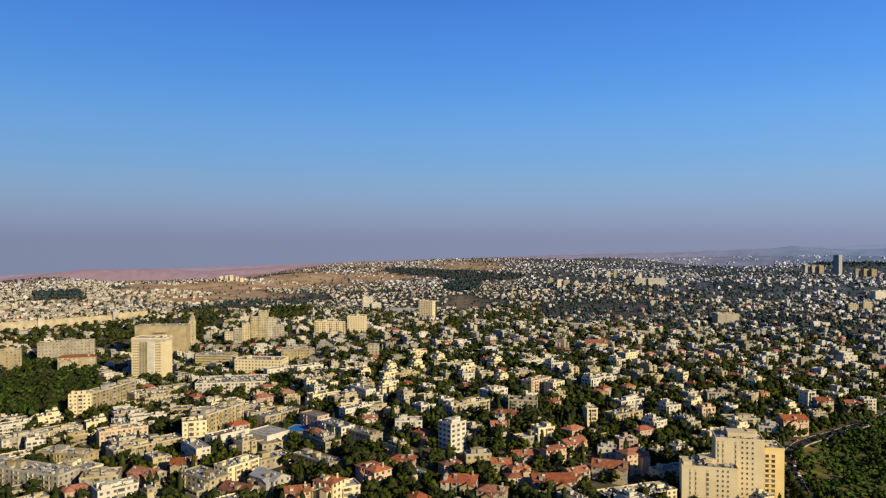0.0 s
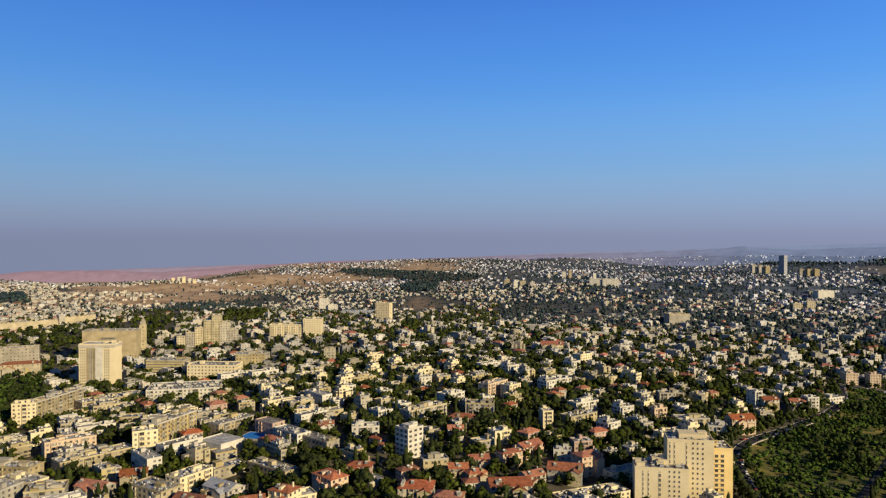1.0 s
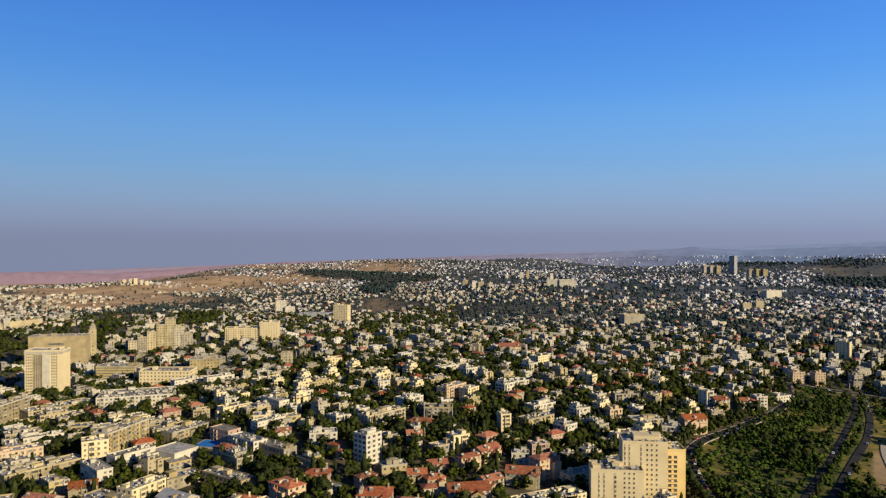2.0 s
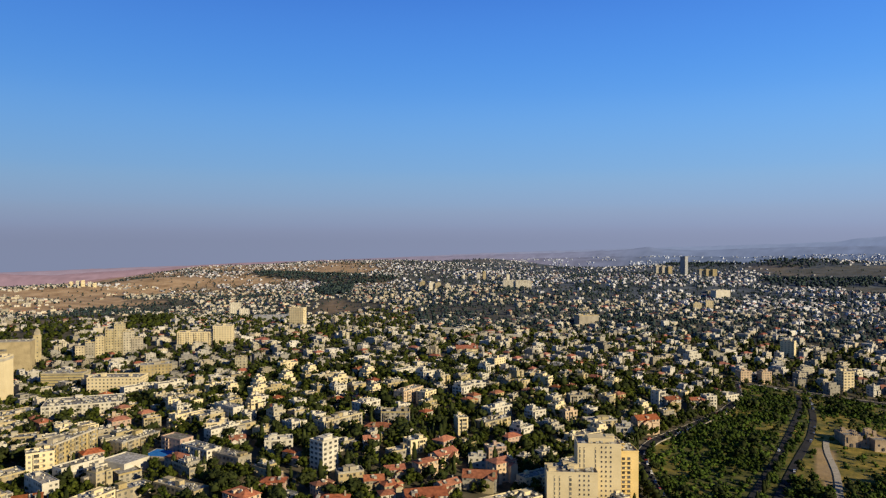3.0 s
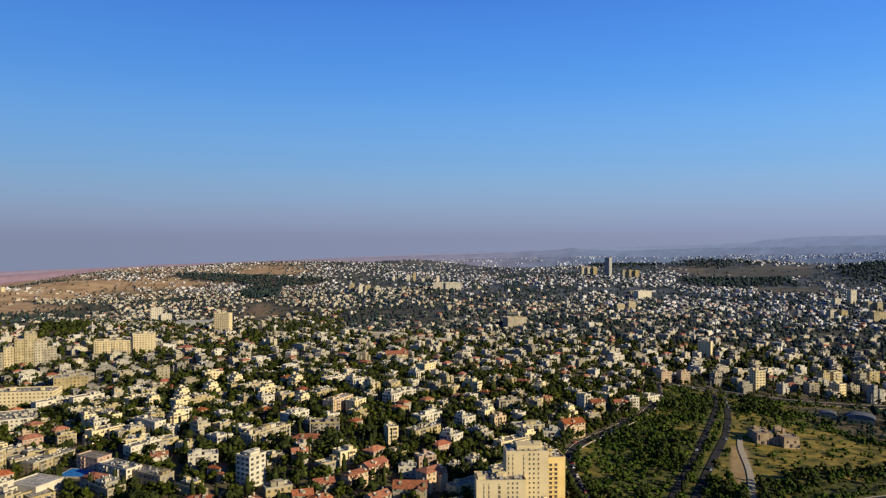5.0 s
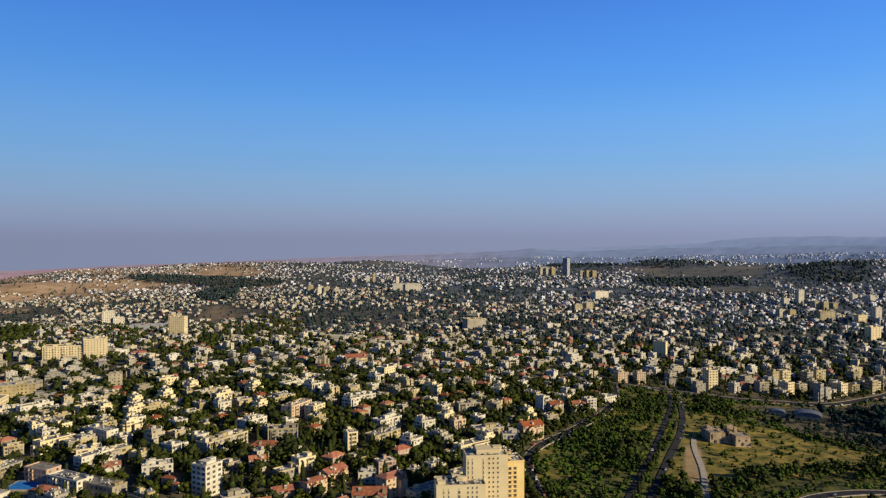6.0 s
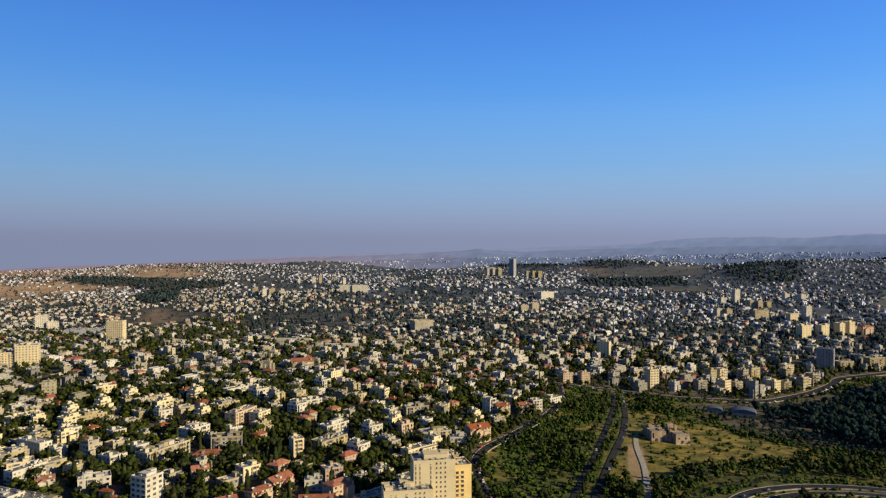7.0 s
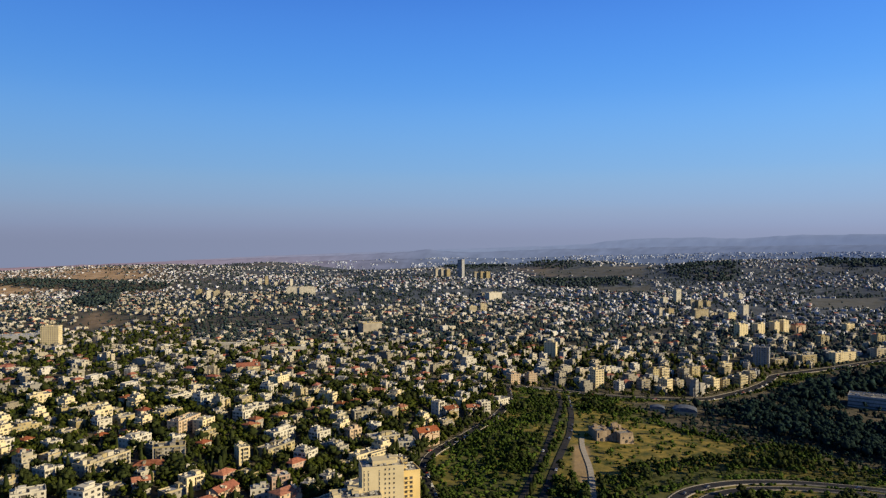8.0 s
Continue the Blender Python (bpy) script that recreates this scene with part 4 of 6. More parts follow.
# ---------------------------------------------------------------- buildings that stand out
def big(*a, free=None, **k):
    ob = block(*a, **k)
    x, y, face, w, d = a[2:7]
    f = radians(face)
    n = max(1, round(w / max(d, 8)))
    for i in range(n):
        u = (i + 0.5) / n * w - w / 2
        clear(x + u * math.cos(f) + d / 2 * math.sin(f), y - u * math.sin(f) + d / 2 * math.cos(f), (free or 0.62 * max(d, w / n)) + 4)
    return ob


def front(root, w, hgt, floors, cols=(), slots=(), wide=1.1, tall=1.4, low=0, sills=True):
    """Single windows in chosen columns, and tall flat dark strips as the shade of stair slots, on the front of a
    building. Columns and slots by their share of the width.
    """
    pane = Shape().box(-wide / 2, wide / 2, -0.08, 0.1, 0, tall).mesh("window", [GLASS_ONE])
    sill = Shape().box(-wide / 2 - 0.12, wide / 2 + 0.12, -0.22, -0.01, -0.14, -0.004).mesh("sill", [WHITE])
    step = hgt / floors
    for u in cols:
        for f in range(low, floors):
            ob = part("window", pane, root)
            ob.matrix_basis = pose((u - 0.5) * w, 0, f * step + 0.35 * step, 0, 0, 0)
            if sills:
                part("sill", sill, ob)
    # each slot is a dark strip on the wall face, imitating a shaded recess
    for u, sw in slots:
        x = (u - 0.5) * w
        part("stair_slot", Shape().box(x - sw / 2, x + sw / 2, -0.06, 0.3, -4, hgt - 1.5).mesh("stair_slot", [GLASS]), root, "flat dark strip standing for a shaded stair slot")
        for f in range(floors):
            part("landing", Shape().box(x - sw / 2, x + sw / 2, -0.16, 0.1, f * step, f * step + 0.9).mesh("landing", [PLASTER]), root)


tower = big("apartment_tower", "tall cream apartment tower with stair slots and small windows", 169, 399, 14, 26, 17, 38, 13, 0, wall=PLASTER, sink=14, clutter=4)
front(tower, 26, 38, 13, (0.55, 0.65, 0.76), ((0.05, 0.8), (0.15, 0.7), (0.41, 0.7)), 0.9, 1.1)
part("penthouse", Shape().box(-6, 9, 4, 14, 38, 41).mesh("penthouse", [PLASTER]), tower)
wing = big("apartment_tower_wing", "lower cream tower wing with stair slots and flat roof", 150, 394, 14, 30, 17, 22, 8, 0, wall=PLASTER, sink=14, clutter=5)
front(wing, 30, 22, 8, (0.64, 0.73, 0.82), ((0.15, 0.7), (0.25, 0.7), (0.46, 1.4)), 0.9, 1.1)
golden = big("balcony_tower", "golden tower wing with stacked recessed balconies", 188, 399, 8, 12, 16, 34, 12, 0, wall=GOLD, sink=14, clutter=1)
front(golden, 12, 31, 11, (0.22, 0.5), (), 1.9, 1.7)
for f in range(11):
    part("balcony", Shape().box(-4.8, 1.6, -1.1, -0.004, f * 2.82 + 0.2, f * 2.82 + 1.0).mesh("balcony", [GOLD]), golden)
apt = big("apartment_house", "pale stone apartment block with stacked window bays", 1, 454, 48, 12, 13.5, 19, 6, 3, wall=WHITE, single=True, wide=2.2, tall=1.5, side_cols=3, clutter=2, relief=False)
for f in range(6):
    part("cornice", parapet(Shape(), -6.3, 6.3, -0.3, 13.8, f * 3.17 + 2.85, 0.3, 0.5).mesh("cornice", [WHITE]), apt)
part("set_back_storey", Shape().box(-3.4, 3.6, 3.0, 10.5, 19, 21.0).mesh("set_back_storey", [WHITE]), apt)
hotel = big("hotel_tower", "pale high-rise hotel with white vertical ribs", -318, 757, 2, 36, 20, 46, 15, 0, wall=PLASTER, clutter=5)
front(hotel, 36, 44, 15, (0.05, 0.11, 0.17, 0.23, 0.74, 0.80, 0.86), (), 1.2, 1.4, sills=False)
for i in range(5):
    part("rib", Shape().box(-9.6 + 1.75 * i, -8.7 + 1.75 * i, -0.6, -0.004, 2, 42.5).mesh("rib", [STONE]), hotel, "slim vertical concrete rib")
    part("window_strip", Shape().box(-8.66 + 1.75 * i, -7.9 + 1.75 * i, -0.1, 0.2, 2, 42).mesh("window_strip", [GLASS]), hotel)
part("white_panel", Shape().box(-0.8, 7.0, -0.5, -0.004, 1, 42.4).mesh("white_panel", [WHITE]), hotel, "plain white facade panel")
# the shade of the ground floor is a dark panel on the facade
part("base_arcade", Shape().box(-17, 17, -0.25, 0.1, -4, 0.6).mesh("base_arcade", [GLASS]), hotel, "dark panel standing for ground floor shade")
part("crown_band", parapet(Shape(), -18.4, 18.4, -0.4, 20.4, 42.8, 2.6, 1.2).mesh("crown_band", [STONE]), hotel)
old = big("old_hotel", "long plain ochre stone hotel with a flat roof", -372, 925, -4, 66, 20, 38, 9, 0, wall=STONE, clutter=2)
part("slot", Shape().box(-10, 8, -0.08, 0.2, 27, 29.5).mesh("slot", [GLASS]), old, "long dark window slot")
# flat dark panel imitating the shade in a niche
part("niche", Shape().box(-14, -8, -0.08, 0.2, 8, 13).mesh("niche", [GLASS]), old, "dark panel standing for the shade of a niche")
bell = big("bell_tower", "square cream stone bell tower with a domed cap", -346, 970, -19, 9, 9, 38, 8, 1, wall=STONE, clutter=0)
part("belfry", Shape().box(-3.4, 3.4, 1.1, 7.9, 38, 43).mesh("belfry", [STONE]), bell)
part("dome", Shape().tube(0, 4.5, 43, 45.5, 3.6, 2.4, 12).tube(0, 4.5, 45.5, 47.5, 2.4, 0.3, 12).mesh("dome", [STONE]), bell, "low stone dome")
big("terraced_hotel", "cream hotel with stepped terraces and tall windows", -476, 887, -22, 64, 18, 24, 6, 16, wall=STONE, single=False)
big("tiled_villa", "cream villa with banded storeys and red tile roof", -433, 830, -20, 40, 14, 15, 4, 8, wall=STONE, roof=TILE, style="hip", single=False)
big("office_slab", "cream office slab beside a wooded garden", -518, 830, -28, 34, 16, 22, 6, 8, wall=STONE, single=False)
big("long_terrace", "long low cream terrace with a pale flat roof", -284, 499, -48, 53, 13, 11, 4, 14, wall=STONE, clutter=7)
big("corner_block", "sandy stone corner block with a cluttered flat roof", -253, 409, 20, 75, 15, 12, 4, 20, wall=STONE, clutter=6)
big("low_terrace", "low cream terrace with roof huts", -245, 448, 14, 37, 13, 9, 3, 10, wall=STONE, clutter=5)
big("cream_house", "yellowish cream house with a flat roof", -222, 418, 26, 26, 12, 9, 3, 7, wall=PLASTER, clutter=2)
big("tank_house", "flat-roofed house crowded with white roof tanks", -195, 397, -16, 20, 15, 9, 3, 5, wall=STONE, clutter=8)
big("white_terrace", "pale terrace with a dark flat roof", -175, 378, -41, 21, 12, 9, 3, 6, wall=WHITE, clutter=7, single=True)
big("tiled_house", "pale house with a long red tile roof", -174, 402, 22, 19, 11, 8, 3, 5, wall=STONE, style="hip", roof=TILE)
big("tiled_house", "pale house with a red-brown tile roof", -156, 421, -16, 15, 9, 8, 3, 4, wall=STONE, style="hip", roof=TILE)
big("grey_roof_house", "cream house with a broad grey roof", -139, 391, 34, 27, 14, 9, 3, 7, wall=STONE, clutter=1, single=True)
big("peach_institute", "peach stone institute wing with a flat roof", -225, 495, -35, 32, 12, 12, 4, 9, wall=PINK_CREAM, clutter=3)
big("grey_roof_wing", "long wing with a dark grey flat roof", -194, 465, -45, 47, 14, 8, 3, 13, wall=STONE, clutter=8)
big("institute_block", "cream stone block with square windows", -171, 483, -22, 16, 13, 17, 5, 4, balconies=1, wall=PLASTER, clutter=2)
big("balcony_slab", "cream slab with rows of balconies and cluttered roof", -159, 513, -69, 43, 13, 18, 6, 12, balconies=4, wall=STONE, clutter=7)
big("gabled_hall", "cream hall beside a dark archway", -219, 573, -10, 25, 12, 8, 3, 7, wall=STONE, clutter=1)
big("office_block", "yellow-cream block with small square windows", -310, 599, -16, 18, 13, 19, 6, 5, wall=PLASTER, clutter=3)
big("apartment_slab", "long cream apartment slab with balconies", -298, 634, -77, 64, 12, 18, 6, 17, balconies=5, wall=STONE, clutter=7)
big("white_house", "small white house with a pitched roof", -267, 586, -44, 13, 10, 8, 3, 3, wall=WHITE, style="hip", roof=WHITE)
big("garden_pavilion", "pale pavilion in a wooded garden", -329, 580, -11, 21, 10, 5, 2, 6, wall=WHITE, clutter=3)
big("low_hall", "wide low halls with pale flat roofs", -261, 661, -46, 58, 20, 8, 3, 16, wall=STONE, clutter=8)
big("congress_hall", "wide pale congress hall with terraced roofs", -203, 671, -10, 65, 36, 10, 3, 18, wall=WHITE, clutter=6)
big("sports_hall", "white hall with a flat brown roof", -126, 474, 37, 22, 19, 8.5, 3, 0, wall=WHITE, clutter=0)
big("school_wing", "cream school wing with a long flat roof", -122, 533, -54, 33, 12, 8, 3, 9, wall=STONE, clutter=1)
big("school_link", "shaded brown school link block", -99, 517, 41, 20, 11, 9, 3, 5, wall=PINK, clutter=0)
big("school_block", "white-framed school block with square window bays", -79, 488, 46, 28, 11, 9, 3, 8, wall=WHITE, clutter=1, single=True)
big("school_annexe", "low grey-roofed school annexe", -59, 474, 43, 30, 11, 7, 2, 8, wall=STONE, clutter=2)
big("yellow_house", "yellow-cream house with a flat roof", -115, 405, -56, 23, 12, 11, 4, 6, wall=PLASTER, clutter=2, single=True)
big("low_school", "long low cream school building", -102, 429, -45, 22, 11, 6, 2, 6, wall=STONE, clutter=1)
big("low_school_wing", "low school wing with a green-grey roof", -80, 424, 40, 34, 11, 6, 2, 9, wall=STONE, clutter=2)
big("low_box", "low brown-roofed box building", -112, 461, -35, 14, 12, 5, 2, 4, wall=STONE, clutter=0)
big("slate_house", "cream house with a blue-grey roof", -100, 386, 36, 20, 12, 9, 3, 5, wall=STONE, style="hip", roof=METAL, single=True)
big("tiled_house", "house with a mottled red tile roof", -113, 376, 24, 19, 12, 6, 2, 5, wall=STONE, style="hip", roof=TILE, single=True)
big("tiled_house", "cream house under a red tile roof", -75, 362, -17, 13, 9, 10, 3, 4, wall=PINK_CREAM, style="hip", roof=TILE, single=True)
big("cream_villa", "tall cream villa with a red top terrace", -63, 367, 29, 13, 11, 13, 4, 4, wall=PLASTER, style="hip", roof=TILE, single=True)
big("cream_villa_wing", "lower cream villa wing with square windows", -51, 372, -26, 15, 11, 8, 3, 4, wall=PLASTER, clutter=1, single=True)
big("rose_villa", "rose and cream villa with red roofs", -44, 395, 48, 18, 12, 10, 3, 5, wall=PINK_CREAM, style="hip", roof=TILE, single=True)
big("rose_villa_wing", "cream gabled villa wing with a red roof", -34, 393, -37, 10, 12, 8, 3, 3, wall=PLASTER, style="hip", roof=TILE, single=True)
big("tiled_house", "low rose house with a patchy red roof", -25, 422, 10, 15, 9, 6, 2, 4, wall=PINK, style="hip", roof=TILE, single=True)
big("tiled_house", "small white house with a bright red roof", -53, 510, -9, 11, 7, 7, 2, 3, wall=WHITE, style="hip", roof=TILE)
big("sandy_house", "sandy cream house with a stair head", -71, 544, -8, 16, 12, 10, 3, 4, wall=PLASTER, clutter=2)
big("white_apartments", "white apartment house with terraces", -24, 491, -4, 19, 12, 9, 3, 5, wall=WHITE, clutter=5)
big("rose_house", "rose-cream house among trees", -167, 621, -8, 15, 8, 7, 2, 4, wall=PINK_CREAM, clutter=1)
big("cream_cottage", "cream flat-roofed house among trees", -127, 592, -21, 13, 9, 8, 3, 4, wall=STONE, clutter=3)
big("cream_cottage", "cream house before a taller block", 6, 411, -30, 12, 7, 8, 3, 3, wall=PINK_CREAM, style="hip", roof=TILE, single=True)
big("tank_house", "low house with white roof tanks", 22, 431, -11, 16, 9, 7, 2, 4, wall=STONE, clutter=6)
big("tiled_house", "house with a bright orange tile roof", 35, 418, -0, 12, 9, 7, 2, 3, wall=STONE, style="hip", roof=TILE, single=True)
big("tiled_house", "house with a bright orange tile roof", 46, 411, -19, 12, 9, 7, 2, 3, wall=STONE, style="hip", roof=TILE, single=True)
big("tiled_house", "low house with an orange tile roof", 50, 439, -6, 13, 8, 6, 2, 4, wall=STONE, style="hip", roof=TILE)
big("tiled_terrace", "terrace under dark red tile roofs", 62, 388, -3, 24, 13, 9, 3, 7, wall=STONE, style="hip", roof=TILE, single=True)
big("gabled_house", "pale gabled house with a red patchy roof", 80, 407, -28, 14, 9, 9, 3, 4, wall=STONE, style="hip", roof=TILE, single=True)
big("tiled_terrace", "long house under a dark red tile roof", 100, 422, 18, 21, 13, 8, 3, 6, wall=STONE, style="hip", roof=TILE)
big("tiled_block", "cream apartment block with a red tile roof", 122, 438, -25, 17, 11, 13, 4, 4, wall=PINK_CREAM, style="hip", roof=TILE)
big("peach_house", "peach house with a brown tile roof", 72, 445, -25, 15, 8, 9, 3, 4, wall=PINK_CREAM, style="hip", roof=TILE)
big("peach_house", "peach house with a brown tile roof", 89, 465, -37, 19, 10, 8, 3, 5, wall=PINK_CREAM, style="hip", roof=TILE)
big("cream_cottage", "cream house with a flat brown roof", 58, 471, -25, 15, 9, 7, 2, 4, wall=STONE, clutter=1)
big("modern_house", "pale yellow modern house with terraces", 72, 487, -22, 13, 11, 9, 3, 3, wall=PLASTER, clutter=2)
big("white_cottage", "white house with a red gable", 39, 489, -2, 11, 8, 9, 3, 3, wall=WHITE, style="hip", roof=TILE)
big("tiled_house", "house with dark red tile roofs", 46, 527, 14, 20, 11, 6, 2, 5, wall=STONE, style="hip", roof=TILE)
big("apartment_block", "broad cream apartment block with balconies", 62, 547, 11, 22, 13, 11, 4, 6, balconies=2, wall=STONE, clutter=6)
big("long_apartments", "long pale apartment house with green roof terraces", 22, 541, -40, 39, 12, 9, 3, 11, balconies=3, wall=STONE, clutter=8)
big("foreground_block", "cream block with a wide pale roof", 112, 390, -20, 44, 15, 5, 2, 13, wall=PLASTER, clutter=5, single=True)
big("brown_roof_house", "house with a wide brown tile roof", 8, 382, 9, 19, 14, 8, 3, 5, wall=STONE, style="hip", roof=TILE, single=True)
big("tiled_house", "shaded house with a dark red tile roof", 25, 371, 17, 15, 10, 8, 3, 4, wall=STONE, style="hip", roof=TILE, single=True)
big("cream_cottage", "pale house with a red roof corner", 41, 396, -9, 9, 8, 7, 2, 2, wall=WHITE, style="hip", roof=TILE, single=True)
big("white_cottage", "white house with a shaded garden", 108, 461, 12, 12, 8, 7, 2, 3, wall=WHITE, clutter=3)
big("grey_house", "grey shaded house behind trees", 126, 476, -6, 13, 10, 9, 3, 4, wall=PINK, clutter=1)
big("white_apartments", "white apartment house with balconies", 155, 573, -29, 25, 11, 9, 3, 7, wall=WHITE, clutter=3)
big("cream_apartments", "cream apartment house with terraces", 143, 538, -32, 29, 12, 9, 3, 8, wall=STONE, clutter=4)
big("peach_house", "peach apartment house with a flat roof", 87, 620, -47, 30, 11, 11, 4, 8, wall=PINK_CREAM, clutter=2)
big("yellow_block", "yellow-lit slim stone apartment block", 101, 612, -43, 16, 10, 11, 4, 4, wall=PLASTER, clutter=1)
big("white_apartments", "white terraced apartment house", 46, 582, -38, 21, 12, 10, 3, 6, wall=WHITE, clutter=4)
big("grey_house", "pale grey flat-roofed house", 232, 542, -0, 26, 13, 9, 3, 7, wall=STONE, clutter=4)
big("white_house", "white stone house beside the street", 243, 523, 20, 14, 11, 10, 3, 4, wall=WHITE, clutter=2)
big("tiled_house", "rose and cream house with a red tile roof", 271, 538, -4, 20, 12, 12, 4, 5, wall=PINK_CREAM, style="hip", roof=TILE)
big("white_block", "slim white apartment block with balconies", 317, 603, -15, 8, 11, 17, 5, 2, balconies=1, wall=WHITE, clutter=1)
big("tiled_house", "cream house with a red tile roof", 326, 598, -6, 15, 9, 12, 4, 4, wall=STONE, style="hip", roof=TILE)
big("tiled_house", "cream villa with a red tile roof", 360, 615, 5, 14, 8, 8, 3, 4, wall=WHITE, style="hip", roof=TILE)
big("slim_house", "slim pale house beside trees", 374, 614, -3, 11, 10, 12, 4, 3, wall=WHITE, clutter=1)
big("low_white_house", "low white house at the edge of the park", 414, 646, -20, 27, 12, 6, 2, 7, wall=WHITE, clutter=3)
big("grey_house", "shaded grey apartment house", 242, 612, 3, 22, 11, 9, 3, 6, wall=STONE, clutter=4)
big("rose_house", "rose apartment house among trees", 213, 562, -13, 12, 8, 10, 3, 3, wall=PINK_CREAM, clutter=2)
big("yellow_block", "yellow-lit slim apartment block", 111, 521, -6, 8, 11, 15, 5, 2, wall=PLASTER, clutter=1)
big("terrace_centre", "wide cream centre with stepped terraces", -199, 754, 7, 52, 24, 17, 5, 14, wall=PLASTER, clutter=5)
big("cream_offices", "cream offices with tall dark windows", -170, 810, -12, 32, 18, 17, 5, 9, wall=STONE, clutter=4)
big("banded_block", "cream office block with dark window bands", -268, 819, 6, 44, 20, 15, 5, 12, wall=STONE, clutter=4, band=True, tall=1.0)
big("large_apartments", "large pale apartment building on a wooded slope", -160, 1042, 4, 62, 18, 19, 6, 18, balconies=6, wall=PLASTER, clutter=6)
big("gabled_apartments", "tall pale apartment wing with a stepped top", -128, 1036, 4, 26, 18, 26, 8, 7, wall=PLASTER, clutter=3)
big("slim_block", "slim cream apartment tower with balconies", -81, 810, 3, 12, 11, 16, 5, 3, wall=STONE, clutter=1)
big("sandy_house", "sandy cream square house", -27, 784, -17, 19, 13, 10, 3, 5, wall=PLASTER, clutter=2)
big("cream_cottage", "small cream house among trees", 191, 844, -29, 17, 12, 7, 2, 5, wall=STONE, clutter=1)
big("cream_apartments", "cream apartment house with balconies", 202, 752, -36, 19, 12, 14, 5, 5, wall=PLASTER, clutter=2)
big("white_apartments", "white apartment house with terraces", 152, 649, -18, 19, 12, 9, 3, 5, wall=WHITE, clutter=3)
for k, (dx, hh) in enumerate(((-42, 17), (-30, 21), (-18, 27), (-6, 36), (5, 42), (16, 31), (27, 20))):
    big("hilltop_house", "cream stone building stepping up to a hilltop", -262 + dx * 0.97, 1006 + dx * 0.2, -18, 14, 22, hh, max(3, int(hh / 3.3)), 4, wall=STONE, group="hilltop buildings")
big("slab_hotel", "pale yellow hotel slab standing above small houses", -32, 1282, 22, 27, 15, 30, 10, 8, wall=PLASTER, single=False)
big("blank_theatre", "plain pale yellow windowless box building", 504, 1240, -6, 40, 22, 18, 5, 0, wall=STONE, clutter=2)
big("office_tower", "lone dark glass tower with a pale side", 1440, 2577, 62, 22, 20, 84, 22, 6, wall=METAL, single=False, clutter=0)
for dx in (0, 23, 46):
    big("housing_tower", "sunlit cream housing tower with dark bays", 1334 + dx * 0.88, 2575 - dx * 0.47, 2, 16, 16, 40, 12, 4, wall=STONE, single=False, group="far housing towers", clutter=1)
for dx in (0, 25, 48):
    big("housing_block", "sunlit cream housing block on the far edge", 1424 + dx * 0.85, 2412 - dx * 0.5, 4, 17, 16, 27 + dx * 0.05, 9, 4, wall=STONE, single=False, group="far housing blocks", clutter=1)
for k, hh in enumerate((15, 19, 22, 17, 14)):
    big("skyline_housing", "pale housing tower on the eastern skyline", -905 + 21 * k, 2870 + 9 * (k % 2), -14, 13, 12, hh, 7, 3, wall=(PLASTER, WHITE)[k % 2], group="skyline housing", clutter=1)
big("grey_hall", "long low hall with a blue-grey roof", -88, 1450, 8, 66, 26, 8, 2, 0, wall=METAL, roof=METAL, clutter=1)
big("white_warehouse", "long white warehouse with a flat roof", 1102, 1756, -2, 44, 24, 21, 4, 0, wall=WHITE, roof=WHITE, clutter=2)
big("white_compound", "white compound of stepped blocks", -190, 1780, -6, 26, 18, 33, 9, 6, wall=WHITE)
big("white_compound_wing", "lower white wing of a stepped compound", -168, 1775, -6, 24, 18, 18, 5, 5, wall=WHITE)
big("ridge_housing", "long cream housing block on a ridge", 540, 1912, 14, 34, 16, 21, 6, 8, wall=WHITE)
big("ridge_housing", "long cream housing block on a ridge", 578, 1900, 10, 44, 16, 20, 6, 10, wall=WHITE)
for k in range(9):
    big("ridge_apartments", "sunlit cream apartment house on a far ridge", 300 + 24 * (k % 5) + 13 * (k // 5), 2075 - 40 * (k // 5) + 26 * (k % 2), -6 + 7 * (k % 3), 10 + k % 4, 10, 13 + 4 * ((k * 7) % 4), 5, 3, wall=(WHITE, STONE)[k % 2], group="ridge apartments", clutter=1)
for k in range(7):
    big("crest_apartments", "cream apartment tower on a far crest", 585 + 27 * k, 2735 - 12 * k + 20 * (k % 2), -4 + 7 * (k % 3), 12 + k % 3, 12, 15 + 6 * ((k * 5) % 4), 6, 3, wall=(WHITE, STONE)[k % 2], group="crest apartments", clutter=1)
big("balcony_block", "narrow tall stone block with stacked balconies", 598, 702, 4, 13, 13, 23, 7, 3, wall=PLASTER, wide=2.4)
big("rose_house", "rose-coloured stone apartment house", 496, 742, 4, 14, 12, 12, 4, 4, wall=PINK_CREAM)
big("rose_house", "rose-coloured stone apartment house", 516, 733, 4, 12, 10, 14, 5, 4, wall=PINK_CREAM)
big("ribbed_tower", "grey residential tower with vertical ribs", 911, 707, 58, 22, 16, 29, 10, 6, wall=METAL)
for i in range(5):
    part("rib", Shape().box(-9.6 + 4.4 * i, -8.4 + 4.4 * i, -0.9, -0.004, 0, 29.5).mesh("rib", [STONE]), bpy.data.objects["ribbed_tower"])
for x, y, w, hh in ((1090, 882, 23, 23), (1140, 884, 20, 20), (1174, 876, 14, 23), (1196, 873, 15, 25)):
    big("sunlit_tower", "sunlit cream housing tower with shaded flank", x, y, 3, w * 0.92, 13, hh * 0.92, 7, 3, wall=(PLASTER, STONE)[int(x) % 2], group="sunlit towers", wide=1.3)
